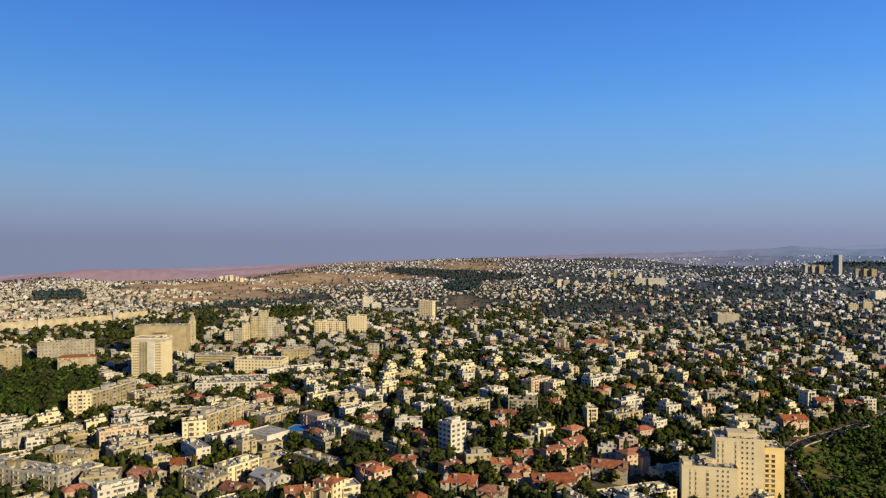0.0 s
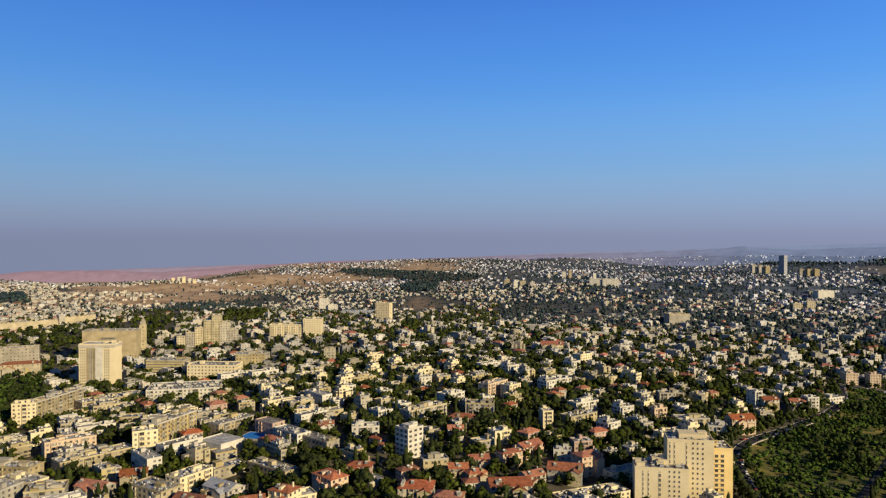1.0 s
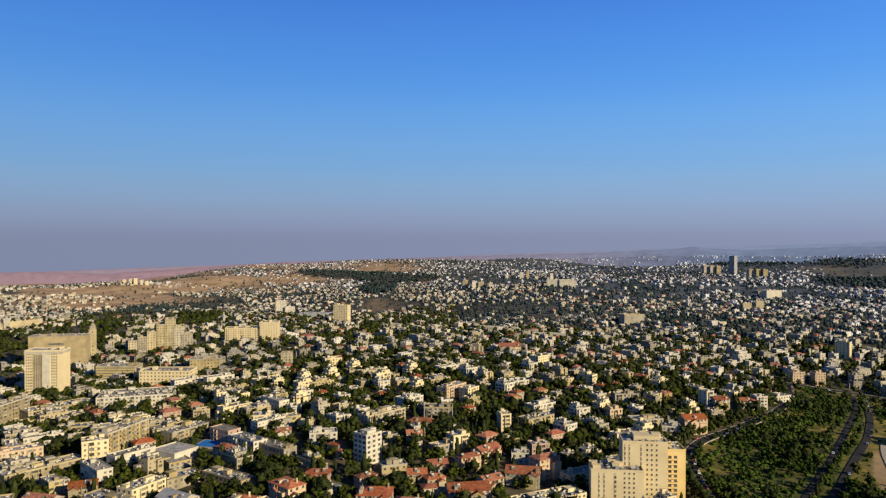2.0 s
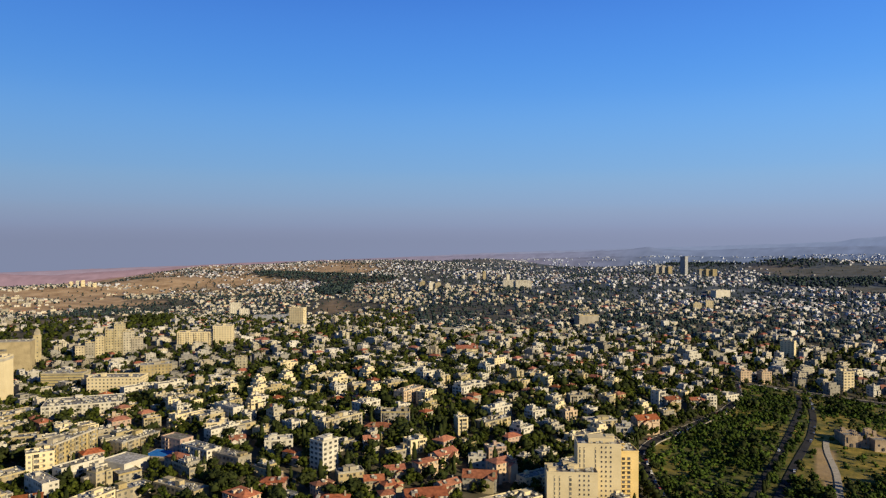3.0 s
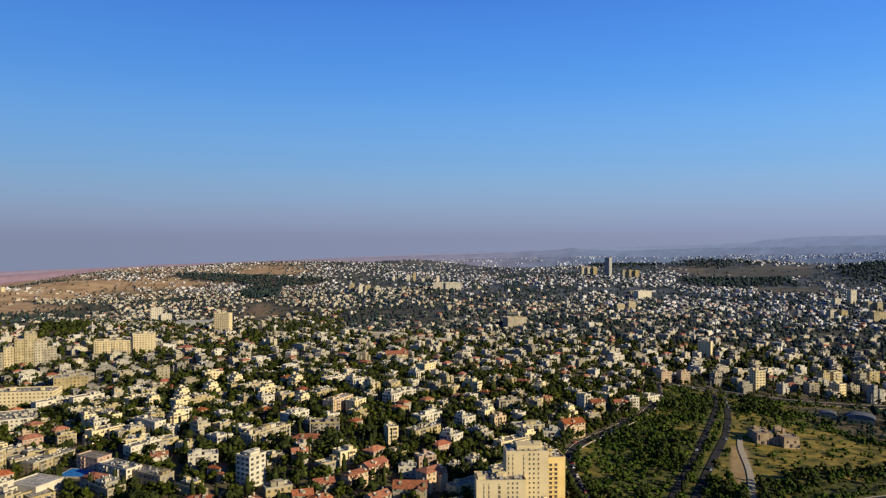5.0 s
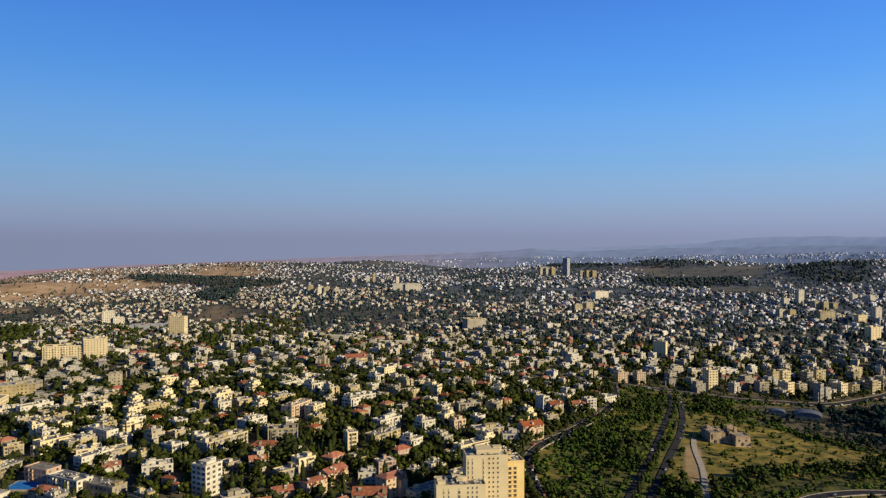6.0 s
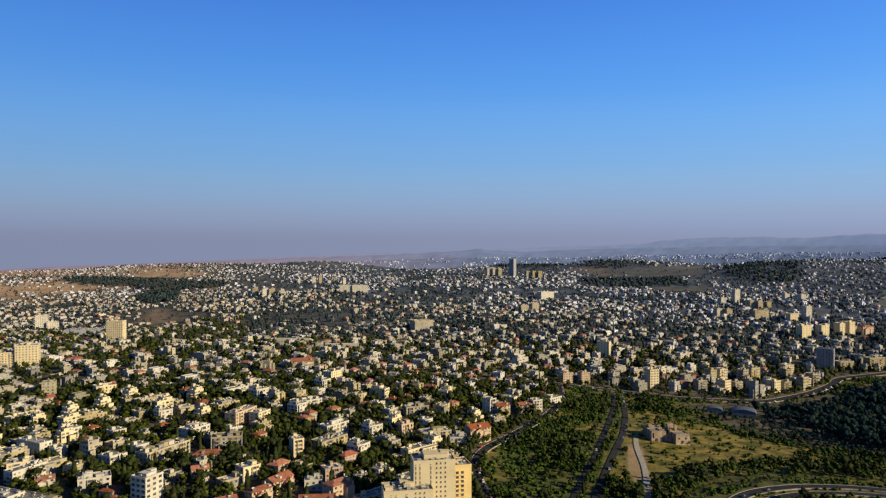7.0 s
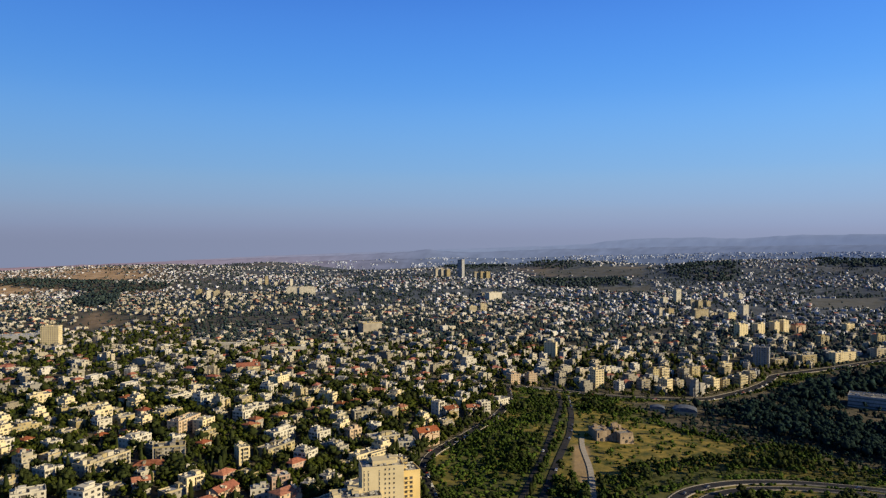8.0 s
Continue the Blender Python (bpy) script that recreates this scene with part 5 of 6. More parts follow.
big("low_sunlit_block", "low sunlit block with a red-brown roof beside towers", 1228, 865, 8, 24, 13, 14, 4, 5, wall=PINK_CREAM, roof=TILE, style="hip")
for x, y, w, hh in ((1208, 1202, 15, 17), (1226, 1191, 15, 16), (1376, 1266, 12, 19), (1391, 1254, 14, 17), (1432, 1265, 13, 13)):
    big("cream_tower", "cream residential block on a housing slope", x, y, 6, w, 13, hh, max(4, int(hh / 3)), 4, wall=STONE, group="slope blocks")
big("slope_slab", "long sunlit cream slab on a housing slope", 1257, 1129, 8, 36, 13, 18, 6, 10, wall=STONE)
big("slope_tower", "pale tower above the housing slope", 1313, 1057, 6, 15, 13, 31, 10, 4, wall=WHITE)
big("slope_annexe", "pale yellow block beside a tower", 1283, 1068, 6, 22, 13, 16, 5, 6, wall=PLASTER)
big("far_tower", "tall pale residential tower far off", 1463, 1394, 4, 17, 14, 34, 11, 4, wall=WHITE)
for x, y in ((1407, 1387), (1605, 1359), (1629, 1328)):
    big("pale_tower", "pale residential block with balconies far off", x, y, 8, 15, 13, 16, 5, 4, wall=WHITE, group="pale towers")
for x, y, w, hh in ((986, 680, 28, 14), (946, 698, 24, 9), (1051, 665, 42, 13), (1118, 648, 26, 14), (1339, 838, 20, 13), (1140, 758, 18, 13), (1222, 711, 18, 13)):
    big("roadside_block", "sunlit cream housing block above the ring road", x, y, 8, w, 12, hh, 4, max(3, int(w / 4)), wall=(STONE, PLASTER)[int(x) % 2], group="blocks along the ring road", balconies=2)
big("yellow_offices", "yellow-cream office block among houses", 892, 1475, 20, 16, 14, 18, 5, 4, wall=PLASTER)
big("yellow_offices", "lower yellow-cream office block among houses", 868, 1486, 20, 18, 12, 13, 4, 5, wall=PLASTER)
big("slope_house", "yellow-cream apartment house on a slope", 656, 887, 48, 18, 13, 22, 7, 4, wall=PLASTER, single=False)
big("long_white_hall", "long low white-roofed hall among dark trees", 222, 1108, 26, 62, 12, 5, 1, 0, wall=WHITE, roof=WHITE, clutter=0)
big("long_white_hall", "low white-roofed hall beside playing fields", 286, 1028, 22, 46, 10, 5, 1, 0, wall=WHITE, roof=WHITE, clutter=0)
big("tiled_hall", "long hall with a bright red tile roof", 186, 850, 8, 27, 14, 9, 3, 5, wall=STONE, roof=TILE, style="hip", single=False)
big("glass_offices", "dark blue-grey offices with flat pale roofs", 841, 494, 62, 60, 30, 13, 3, 10, wall=METAL, roof=ROOF_FAR, band=True, clutter=3)
for i, (x, y, w, hh) in enumerate(((652, 676, 13, 13), (674, 669, 14, 14), (696, 660, 12, 12), (717, 655, 11, 13), (736, 648, 13, 14), (759, 641, 11, 12), (781, 642, 10, 16), (799, 643, 8, 12),
                                    (819, 648, 10, 15), (700, 718, 12, 14), (722, 711, 12, 15), (741, 702, 11, 15), (765, 697, 15, 17), (838, 705, 14, 13), (806, 690, 12, 14))):
    big("terrace_house", "sunlit cream apartment house above the ring road", x, y, (6, 84, 2, 10, 88)[i % 5], w, 11, hh, 4, 4, wall=(STONE, PLASTER, STONE)[i % 3], group="houses above the ring road", wide=1.9, balconies=1)


# ---------------------------------------------------------------- single things of the valley and the old town
def monastery():
    """A fortress-like walled monastery: blocks round a court with trees, battered front walls."""
    x, y = 446, 505
    root = tagged(new("monastery"), label="old walled tan stone monastery standing in a meadow", category="monastery")
    root.matrix_world = pose(x + 2, y, float(land(x, y)) - 0.5, 0, 0, -16) @ Matrix.Diagonal((0.8, 0.8, 1.0, 1))
    clear(x + 8, y + 10, 30)

    def wing(name, x0, x1, y0, y1, hgt, lean=0.0):
        s = Shape()
        v = [(x0 - lean, y0 - lean, -6), (x1 + lean, y0 - lean, -6), (x1, y1, -6), (x0, y1, -6), (x0, y0, hgt), (x1, y0, hgt), (x1, y1, hgt), (x0, y1, hgt)]
        s.add(v, [(0, 1, 5, 4), (1, 2, 6, 5), (2, 3, 7, 6), (3, 0, 4, 7), (4, 5, 6, 7)])
        ob = part(name, s.mesh(name, [PINK_STONE]), root)
        part("wing_parapet", parapet(Shape(), x0 - 0.1, x1 + 0.1, y0 - 0.1, y1 + 0.1, hgt - 0.2, 1.1, 0.4).mesh("wing_parapet", [PINK_STONE]), root)
        part("wing_roof", Shape().box(x0 + 0.32, x1 - 0.32, y0 + 0.32, y1 - 0.32, hgt - 0.3, hgt + 0.1).mesh("wing_roof", [ROOF]), root)
        for i in range(int((x1 - x0) / 5)):
            part("window", PANE, root).matrix_basis = pose(x0 + 2.5 + 5 * i, y0, hgt * 0.62, 0, 0, 0)
        return ob

    wing("front_block", 4, 20, -7, 7, 8.5, 1.4)
    wing("gate_block", -21, -9, 2, 16, 10, 1.0)
    wing("gate_tower", -9, -3, 4, 12, 9, 0.4)
    wing("court_wall", -3, 4, 3, 8, 6)
    wing("rear_block", -18, 0, 22, 34, 8.5)
    wing("side_block", 13, 22, 8, 26, 7)
    wing("chapel", 0, 9, 19, 28, 7.5)
    tooth = Shape().box(-0.5, 0.5, -0.3, 0.3, 0, 0.8).mesh("merlon", [PINK_STONE])
    for x0, x1, y0, top in ((4, 20, -7, 9.4), (-21, -9, 2, 10.9), (-18, 0, 22, 9.4)):
        for i in range(int((x1 - x0) / 2)):
            part("merlon", tooth, root).location = (x0 + 1 + 2 * i, y0 + 0.1, top)
    for ax, ay, az, aw, ah in ((-15, 1.3, 0.5, 2.6, 4.0), (12, -8.0, 1.0, 1.8, 2.6), (-6, 3.6, 1.0, 2.0, 3.2), (8, -7.5, 4.6, 1.0, 1.6), (16, -7.5, 4.6, 1.0, 1.6), (-18, 1.6, 6.0, 1.0, 1.6)):
        v = [(ax - aw / 2, ay - 0.5, az), (ax + aw / 2, ay - 0.5, az)] + [(ax + aw / 2 * math.cos(k * math.pi / 6), ay - 0.5, az + ah - aw / 2 + aw / 2 * math.sin(k * math.pi / 6)) for k in range(7)]
        n = len(v)
        door = Shape().add(v + [(q[0], q[1] + 0.9, q[2]) for q in v], [tuple(range(n)), *[(k, n + k, n + (k + 1) % n, (k + 1) % n) for k in range(n)]])
        part("arched_opening", door.mesh("arched_opening", [GLASS_ONE]), root, "dark arched opening")
    mrng = random.Random(2)
    for i in range(15):
        bx, by = mrng.uniform(-20, 18), mrng.uniform(0, 32)
        bw, bd = mrng.uniform(2, 4.5), mrng.uniform(2, 4.5)
        part("roof_room", Shape().box(bx, bx + bw, by, by + bd, 5, mrng.uniform(8.2, 12)).mesh("roof_room", [PINK_STONE]), root)
    for i in range(5):
        bx = -21 + 10.5 * i
        part("buttress", Shape().add([(bx, -10.5 if bx > 1 else -0.5, -6), (bx + 1.8, -10.5 if bx > 1 else -0.5, -6), (bx + 1.8, 4, -6), (bx, 4, -6), (bx, 3, 8), (bx + 1.8, 3, 8)],
             [(0, 1, 5, 4), (1, 2, 5), (3, 0, 4), (2, 3, 4, 5)]).mesh("buttress", [PINK_STONE]), root)


PINK_STONE = material("weathered_stone", (0.17, 0.125, 0.082), (0.37, 0.285, 0.19), size=4, fine=0.5)


def city_wall():
    """A crenellated stone town wall with square towers."""
    pts = [(-900, 1010), (-760, 1140), (-690, 1205), (-600, 1285), (-560, 1330)]
    root = tagged(new("city_wall"), label="long crenellated cream stone town wall with square towers", category="wall")
    for (x0, y0), (x1, y1) in zip(pts, pts[1:]):
        l, a = math.hypot(x1 - x0, y1 - y0), math.degrees(math.atan2(y1 - y0, x1 - x0))
        z = min(float(land(x0, y0)), float(land(x1, y1)))
        s = Shape().box(0, l, -1.2, 1.2, -8, 15)
        ob = part("wall_stretch", s.mesh("wall_stretch", [STONE]), root)
        ob.matrix_basis = pose(x0, y0, z, 0, 0, a)
        part("tower", Shape().box(-5, 5, -4.5, 4.5, -8, 19).mesh("tower", [STONE]), root).matrix_basis = pose(x0, y0, z, 0, 0, a)
        merlon = Shape().box(-1.5, 1.5, -1.15, 1.15, 0, 1.4).mesh("merlon", [STONE])
        for i in range(int(l / 7)):
            part("merlon", merlon, root).matrix_basis = pose(x0 + (x1 - x0) * (i + 0.5) * 7 / l, y0 + (y1 - y0) * (i + 0.5) * 7 / l, z + 15, 0, 0, a)


def car_model(paint, words):
    root = tagged(new("car"), label=words, category="car", group="cars along the streets")
    s = Shape().add([(-0.85, -2.1, 0.3), (0.85, -2.1, 0.3), (0.85, 2.1, 0.3), (-0.85, 2.1, 0.3), (-0.85, -2.15, 0.75), (0.85, -2.15, 0.75), (0.88, 2.1, 0.9), (-0.88, 2.1, 0.9)],
                    [(0, 1, 5, 4), (1, 2, 6, 5), (2, 3, 7, 6), (3, 0, 4, 7), (4, 5, 6, 7), (3, 2, 1, 0)])
    part("body", s.mesh("body", [paint]), root)
    c = Shape().add([(-0.82, -1.2, 0.8), (0.82, -1.2, 0.8), (0.82, 1.7, 0.85), (-0.82, 1.7, 0.85), (-0.65, -0.5, 1.45), (0.65, -0.5, 1.45), (0.65, 1.2, 1.45), (-0.65, 1.2, 1.45)],
                    [(0, 1, 5, 4), (1, 2, 6, 5), (2, 3, 7, 6), (3, 0, 4, 7)])
    part("cabin", c.mesh("cabin", [GLASS]), root)
    part("roof", Shape().box(-0.66, 0.66, -0.55, 1.25, 1.43, 1.5).mesh("roof", [paint]), root)
    w = Shape()
    n = 10
    v = [(sx, 0.32 * math.cos(i * math.tau / n), 0.32 * math.sin(i * math.tau / n)) for sx in (-0.1, 0.1) for i in range(n)]
    w.add(v, [(i, (i + 1) % n, n + (i + 1) % n, n + i) for i in range(n)] + [tuple(range(n))[::-1], tuple(range(n, 2 * n))])
    tyre = w.mesh("wheel", [TYRE])
    for wx in (-0.8, 0.8):
        for wy in (-1.35, 1.35):
            part("wheel", tyre, root).location = (wx, wy, 0.32)
    return root


TYRE = material("tyre_rubber", (0.02, 0.02, 0.02), (0.04, 0.04, 0.04), size=0.4, fine=0.1)
PAINTS = [(material("white_car_paint", (0.70, 0.70, 0.70), (0.80, 0.80, 0.80), rough=0.25, bump=0), "white parked car at the kerb"),
          (material("silver_car_paint", (0.42, 0.43, 0.45), (0.50, 0.51, 0.53), rough=0.3, metal=0.6, bump=0), "silver parked car at the kerb"),
          (material("dark_car_paint", (0.03, 0.035, 0.05), (0.05, 0.055, 0.07), rough=0.25, bump=0), "dark parked car at the kerb"),
          (material("red_car_paint", (0.30, 0.03, 0.02), (0.36, 0.04, 0.03), rough=0.25, bump=0), "red parked car at the kerb")]


def park_cars():
    rng = random.Random(8)
    models, fresh = [car_model(p, t) for p, t in PAINTS], [True] * 4
    for line, side, gap, keep in ((ROAD_TOWER, 3.0, 9, 0.6), (ROAD_TOWER, -3.0, 9, 0.35), (ROAD_RING, 4.6, 16, 0.5), (ROAD_EAST, 1.8, 24, 0.6), (ROAD_WEST, -1.4, 30, 0.6), (ROAD_BEND, 2.6, 30, 0.6)):
        for (x0, y0), (x1, y1) in zip(line, line[1:]):
            l = math.hypot(x1 - x0, y1 - y0)
            dx, dy = (x1 - x0) / l, (y1 - y0) / l
            for i in range(int(l / gap)):
                k = rng.choice([0, 0, 0, 1, 1, 2, 2, 3] if rng.random() < 0.9 else [3])
                if rng.random() > keep or math.hypot(x0, y0) < 340:
                    continue
                d = (i + 0.5) * gap
                x, y = x0 + dx * d + dy * side, y0 + dy * d - dx * side
                m = pose(x, y, float(land(x, y)) + 0.52, 0, 0, math.degrees(math.atan2(dy, dx)) - 90 + rng.uniform(-3, 3))
                if fresh[k]:
                    models[k].matrix_world, fresh[k] = m, False
                else:
                    copy_thing(models[k], m)
    for k, ob in enumerate(models):
        if fresh[k]:
            for o in (*ob.children_recursive, ob):
                bpy.data.objects.remove(o)


def vaulted_shed(x, y, face, w, d, hgt, label):
    """A low hall under a round vaulted roof."""
    root = tagged(new("vaulted_hall"), label=label, category="hall")
    root.matrix_world = pose(x, y, float(land(x, y)), 0, 0, -face)
    clear(x, y, max(w, d) * 0.55)
    part("wall", Shape().box(-w / 2, w / 2, -d / 2, d / 2, -5, hgt * 0.5).mesh("wall", [STONE]), root)
    s, n = Shape(), 12
    v = [(-(w / 2 + 0.4) * math.cos(i * math.pi / n), yy, hgt * 0.5 + hgt * 0.5 * math.sin(i * math.pi / n)) for yy in (-d / 2 - 0.4, d / 2 + 0.4) for i in range(n + 1)]
    s.add(v, [(i, i + 1, n + 2 + i, n + 1 + i) for i in range(n)] + [tuple(range(n, -1, -1)), tuple(range(n + 1, 2 * n + 2))])
    part("roof", s.mesh("roof", [ZINC]), root, "dull grey vaulted metal roof")


def play_court(x, y, face, w, d):
    z = float(land(x, y))
    root = tagged(new("sports_court"), label="bright blue sports court beside the school", category="court")
    root.matrix_world = pose(x, y, z, 0, 0, -face)
    clear(x, y, 0.95 * max(w, d))
    clear(x + 4, y - 20, 15)
    clear(x + 17, y - 14, 16)
    part("slab", Shape().box(-w / 2, w / 2, -d / 2, d / 2, -3, 0.9).mesh("slab", [TARP]), root, "blue painted court slab")
    part("kerb", parapet(Shape(), -w / 2 - 0.5, w / 2 + 0.5, -d / 2 - 0.5, d / 2 + 0.5, -3, 4.1, 0.45).mesh("kerb", [KERB]), root)


monastery()
city_wall()
vaulted_shed(612, 574, 47, 26, 18, 9, "grey vaulted hall among dark trees")
vaulted_shed(592, 596, 45, 16, 11, 6, "small grey vaulted hall among dark trees")
play_court(-103, 512, 20, 20, 16)
park_cars()


# ---------------------------------------------------------------- the common houses
def city_spots():
    rng = random.Random(11)
    spots = []
    for lo, hi, sx, sy in ((330, 620, 24, 26.5), (620, 900, 24, 27), (900, 1500, 26, 30), (1500, 2200, 20, 27), (2200, 3200, 19, 27), (3200, 4400, 23, 32)):
        n, jit = int(hi / min(sx, sy)) + 2, 0.28 if hi < 1000 else 0.36 if hi < 1600 else 0.48
        for i in range(-n, n):
            for j in range(-n, n):
                u, v = (i + jit * rng.uniform(-1, 1)) * sx, (j + jit * rng.uniform(-1, 1)) * sy
                x, y = u * 0.766 - v * 0.643, u * 0.643 + v * 0.766
                r, a = math.hypot(x, y), math.degrees(math.atan2(x, y))
                keep = rng.random()
                turn = rng.choice([0, 0, 0, 90]) + rng.uniform(-9, 9)
                if lo <= r < hi and -39 < a < 67:
                    spots.append((x, y, r, keep, turn))
    x, y = np.array([s[0] for s in spots]), np.array([s[1] for s in spots])
    bad = inside(VALLEY, x, y) | inside(GARDEN, x, y) | inside(WALL_WOOD, x, y) & (x > -540) | inside(DARK_WOOD, x, y) | in_any(WOODS, x, y) | in_any(FIELDS, x, y)
    bad |= (np.hypot(x, y) > 3600) & (np.abs(np.degrees(np.arctan2(x, y)) - 2) > 16)
    old = inside(OLD_TOWN, x, y)
    for line in ROADS:
        bad |= near_line(line, x, y) < 15
    for cx, cy, r in KEEP_CLEAR:
        bad |= np.hypot(x - cx, y - cy) < r + 4.5
    thin = 0.90 - 0.62 * inside(BARE_HILL, x, y)
    r = np.hypot(x, y)
    thin = np.where(r > 1500, thin * 0.85, thin)
    out = []
    for (px, py, pr, keep, turn), b, th, dense in zip(spots, bad, thin, old):
        g = 0.5 + 0.9 * noise.noise((px / 190, py / 190, 4)) + (0.5 if px < -280 and pr < 1900 else 0)
        lim = th if pr < 1200 else th * min(max(1.7 * g + 0.15, 0.2), 1)
        if th < 0.5:
            lim = min(max(1.6 * district(px, py) - 0.3, 0.02), 0.6)
        elif pr > 1500:
            lim = min(max((0.45 if px > 0.5 * py else 0.40) + 1.5 * district(px, py), 0.04), 0.85)
        if dense:
            lim = 0.92
        if not b and keep < lim:
            slope = min(max((math.degrees(math.atan2(px, py)) + 14 * noise.noise((px / 200, py / 200, 3)) - 27) / 8, 0), 1)
            hood = 36 - 20 * slope + 22 * noise.noise((px / 300, py / 300, 9))
            out.append((px, py, pr, radians(turn + hood)))
    return sorted(out, key=lambda s: s[2])


SPOTS = city_spots()
NEAR, FAR = SPOTS[:240], SPOTS[240:]
rng = random.Random(5)
used, sets = set(), []
for single in (True, False):
    sets.append(([house_model(100 + i, wall=(STONE, STONE, STONE, PLASTER, WHITE)[i % 5], single=single) for i in range(12)]
                + [house_model(150 + i, wall=(STONE, STONE, PLASTER, WHITE)[i % 4], single=single, large=True) for i in range(4)],
                 [house_model(200 + i, True, wall=(STONE, PLASTER, PINK, STONE)[i % 4], single=single) for i in range(5)]))
for n, (x, y, r, a) in enumerate(NEAR):
    flat_models, red_models = sets[0 if n < 12 else 1]
    g = noise.noise((x / 140, y / 140, 20)) + (0.35 if 0 < x < 150 and y < 470 else 0)
    model = rng.choice(red_models) if rng.random() < 0.15 + 0.5 * g else rng.choice(flat_models[12:] if rng.random() < (0.42 if x < -70 else 0.10) else flat_models[:12])
    m = pose(x, y, float(land(x, y)), 0, 0, math.degrees(a))
    ob = copy_thing(model, m) if model.name in used else model
    used.add(model.name)
    ob.matrix_world = m @ Matrix.Scale(rng.uniform(0.78, 0.96), 4)
for model in sets[0][0] + sets[0][1] + sets[1][0] + sets[1][1]:
    if model.name not in used:
        for o in (*model.children_recursive, model):
            bpy.data.objects.remove(o)

kinds = [house_far(300 + i, i >= 9, True) for i in range(12)] + [house_far(300 + i, i >= 10, False) for i in range(12)]
for s in kinds[12:]:
    s.v = [(1.25 * x, y, z) for x, y, z in s.v]
kinds += [house_far(340 + i, False, True, True) for i in range(4)] + [house_far(340 + i, False, False, True) for i in range(4)]
rows = []
for x, y, r, a in FAR:
    k = rng.randrange(9) if rng.random() > 0.2 else rng.randrange(9, 12)
    if r > 1050 + 400 * rng.random():
        k = 12 + rng.randrange(10) if rng.random() > 0.17 else 12 + rng.randrange(10, 12)
    if rng.random() < (0.62 if x > 480 and r < 1300 else 0.4 if (x < -70 and r < 1300) else 0.14 if r < 900 else 0.3):
        k = rng.randrange(24, 28) if r < 1200 else rng.randrange(28, 32)
    tall = rng.uniform(0.85, 1.15) * (1.5 if rng.random() < 0.04 else 1) * (1.3 if x > 480 and r < 1350 else 1)
    rows.append((k, x, y, float(land(x, y)), a, rng.uniform(0.75, 1.1) * (0.84 - 0.12 * min(max(r - 800, 0) / 700, 1) - 0.2 * max(r - 1500, 0) / 2900), tall * (0.82 - 0.27 * min(max(r - 700, 0) / 500, 1) - 0.2 * max(r - 1500, 0) / 2900)))
def haze_amount(x, y):
    """How far a house takes the haze-tinted stone, by distance, direction and chance."""
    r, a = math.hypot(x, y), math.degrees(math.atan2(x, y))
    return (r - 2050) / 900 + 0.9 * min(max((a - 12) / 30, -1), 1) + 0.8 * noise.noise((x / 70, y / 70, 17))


# the far houses get stone with haze painted into it
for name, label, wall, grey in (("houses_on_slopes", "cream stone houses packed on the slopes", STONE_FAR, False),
                                ("far_houses", "stone houses of far districts with haze in their grey colour", STONE_FAR_HAZED, True)):
    chosen = [w for w in rows if (haze_amount(w[1], w[2]) > 0.3) == grey]
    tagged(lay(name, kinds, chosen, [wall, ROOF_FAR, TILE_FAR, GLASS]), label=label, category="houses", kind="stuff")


def hazy_town():
    """Pale houses scattered in clusters over the first of the hazy ridges."""
    hrng = random.Random(31)
    rows = []
    for _ in range(6000):
        a, k = hrng.uniform(-12, 66), hrng.uniform(0.55, 1.0)
        c = noise.noise((a * 0.42, 7 * k, 31)) + 0.7 * noise.noise((a * 1.7, 22 * k, 8)) + (0.3 if a > 34 else 0.08 if a > 26 else 0)
        if c < 0.0 + 0.6 * hrng.random():
            continue
        r = RIDGES[0][0] + 150 * (k - 1)
        rows.append((12 + hrng.randrange(9), r * math.sin(radians(a)), r * math.cos(radians(a)), ridge_height(0, a, k) - 1, hrng.uniform(0, 6.28), hrng.uniform(0.35, 0.8), hrng.uniform(0.22, 0.45)))
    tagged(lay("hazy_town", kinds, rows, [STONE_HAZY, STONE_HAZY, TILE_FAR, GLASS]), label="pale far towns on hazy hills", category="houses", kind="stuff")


hazy_town()


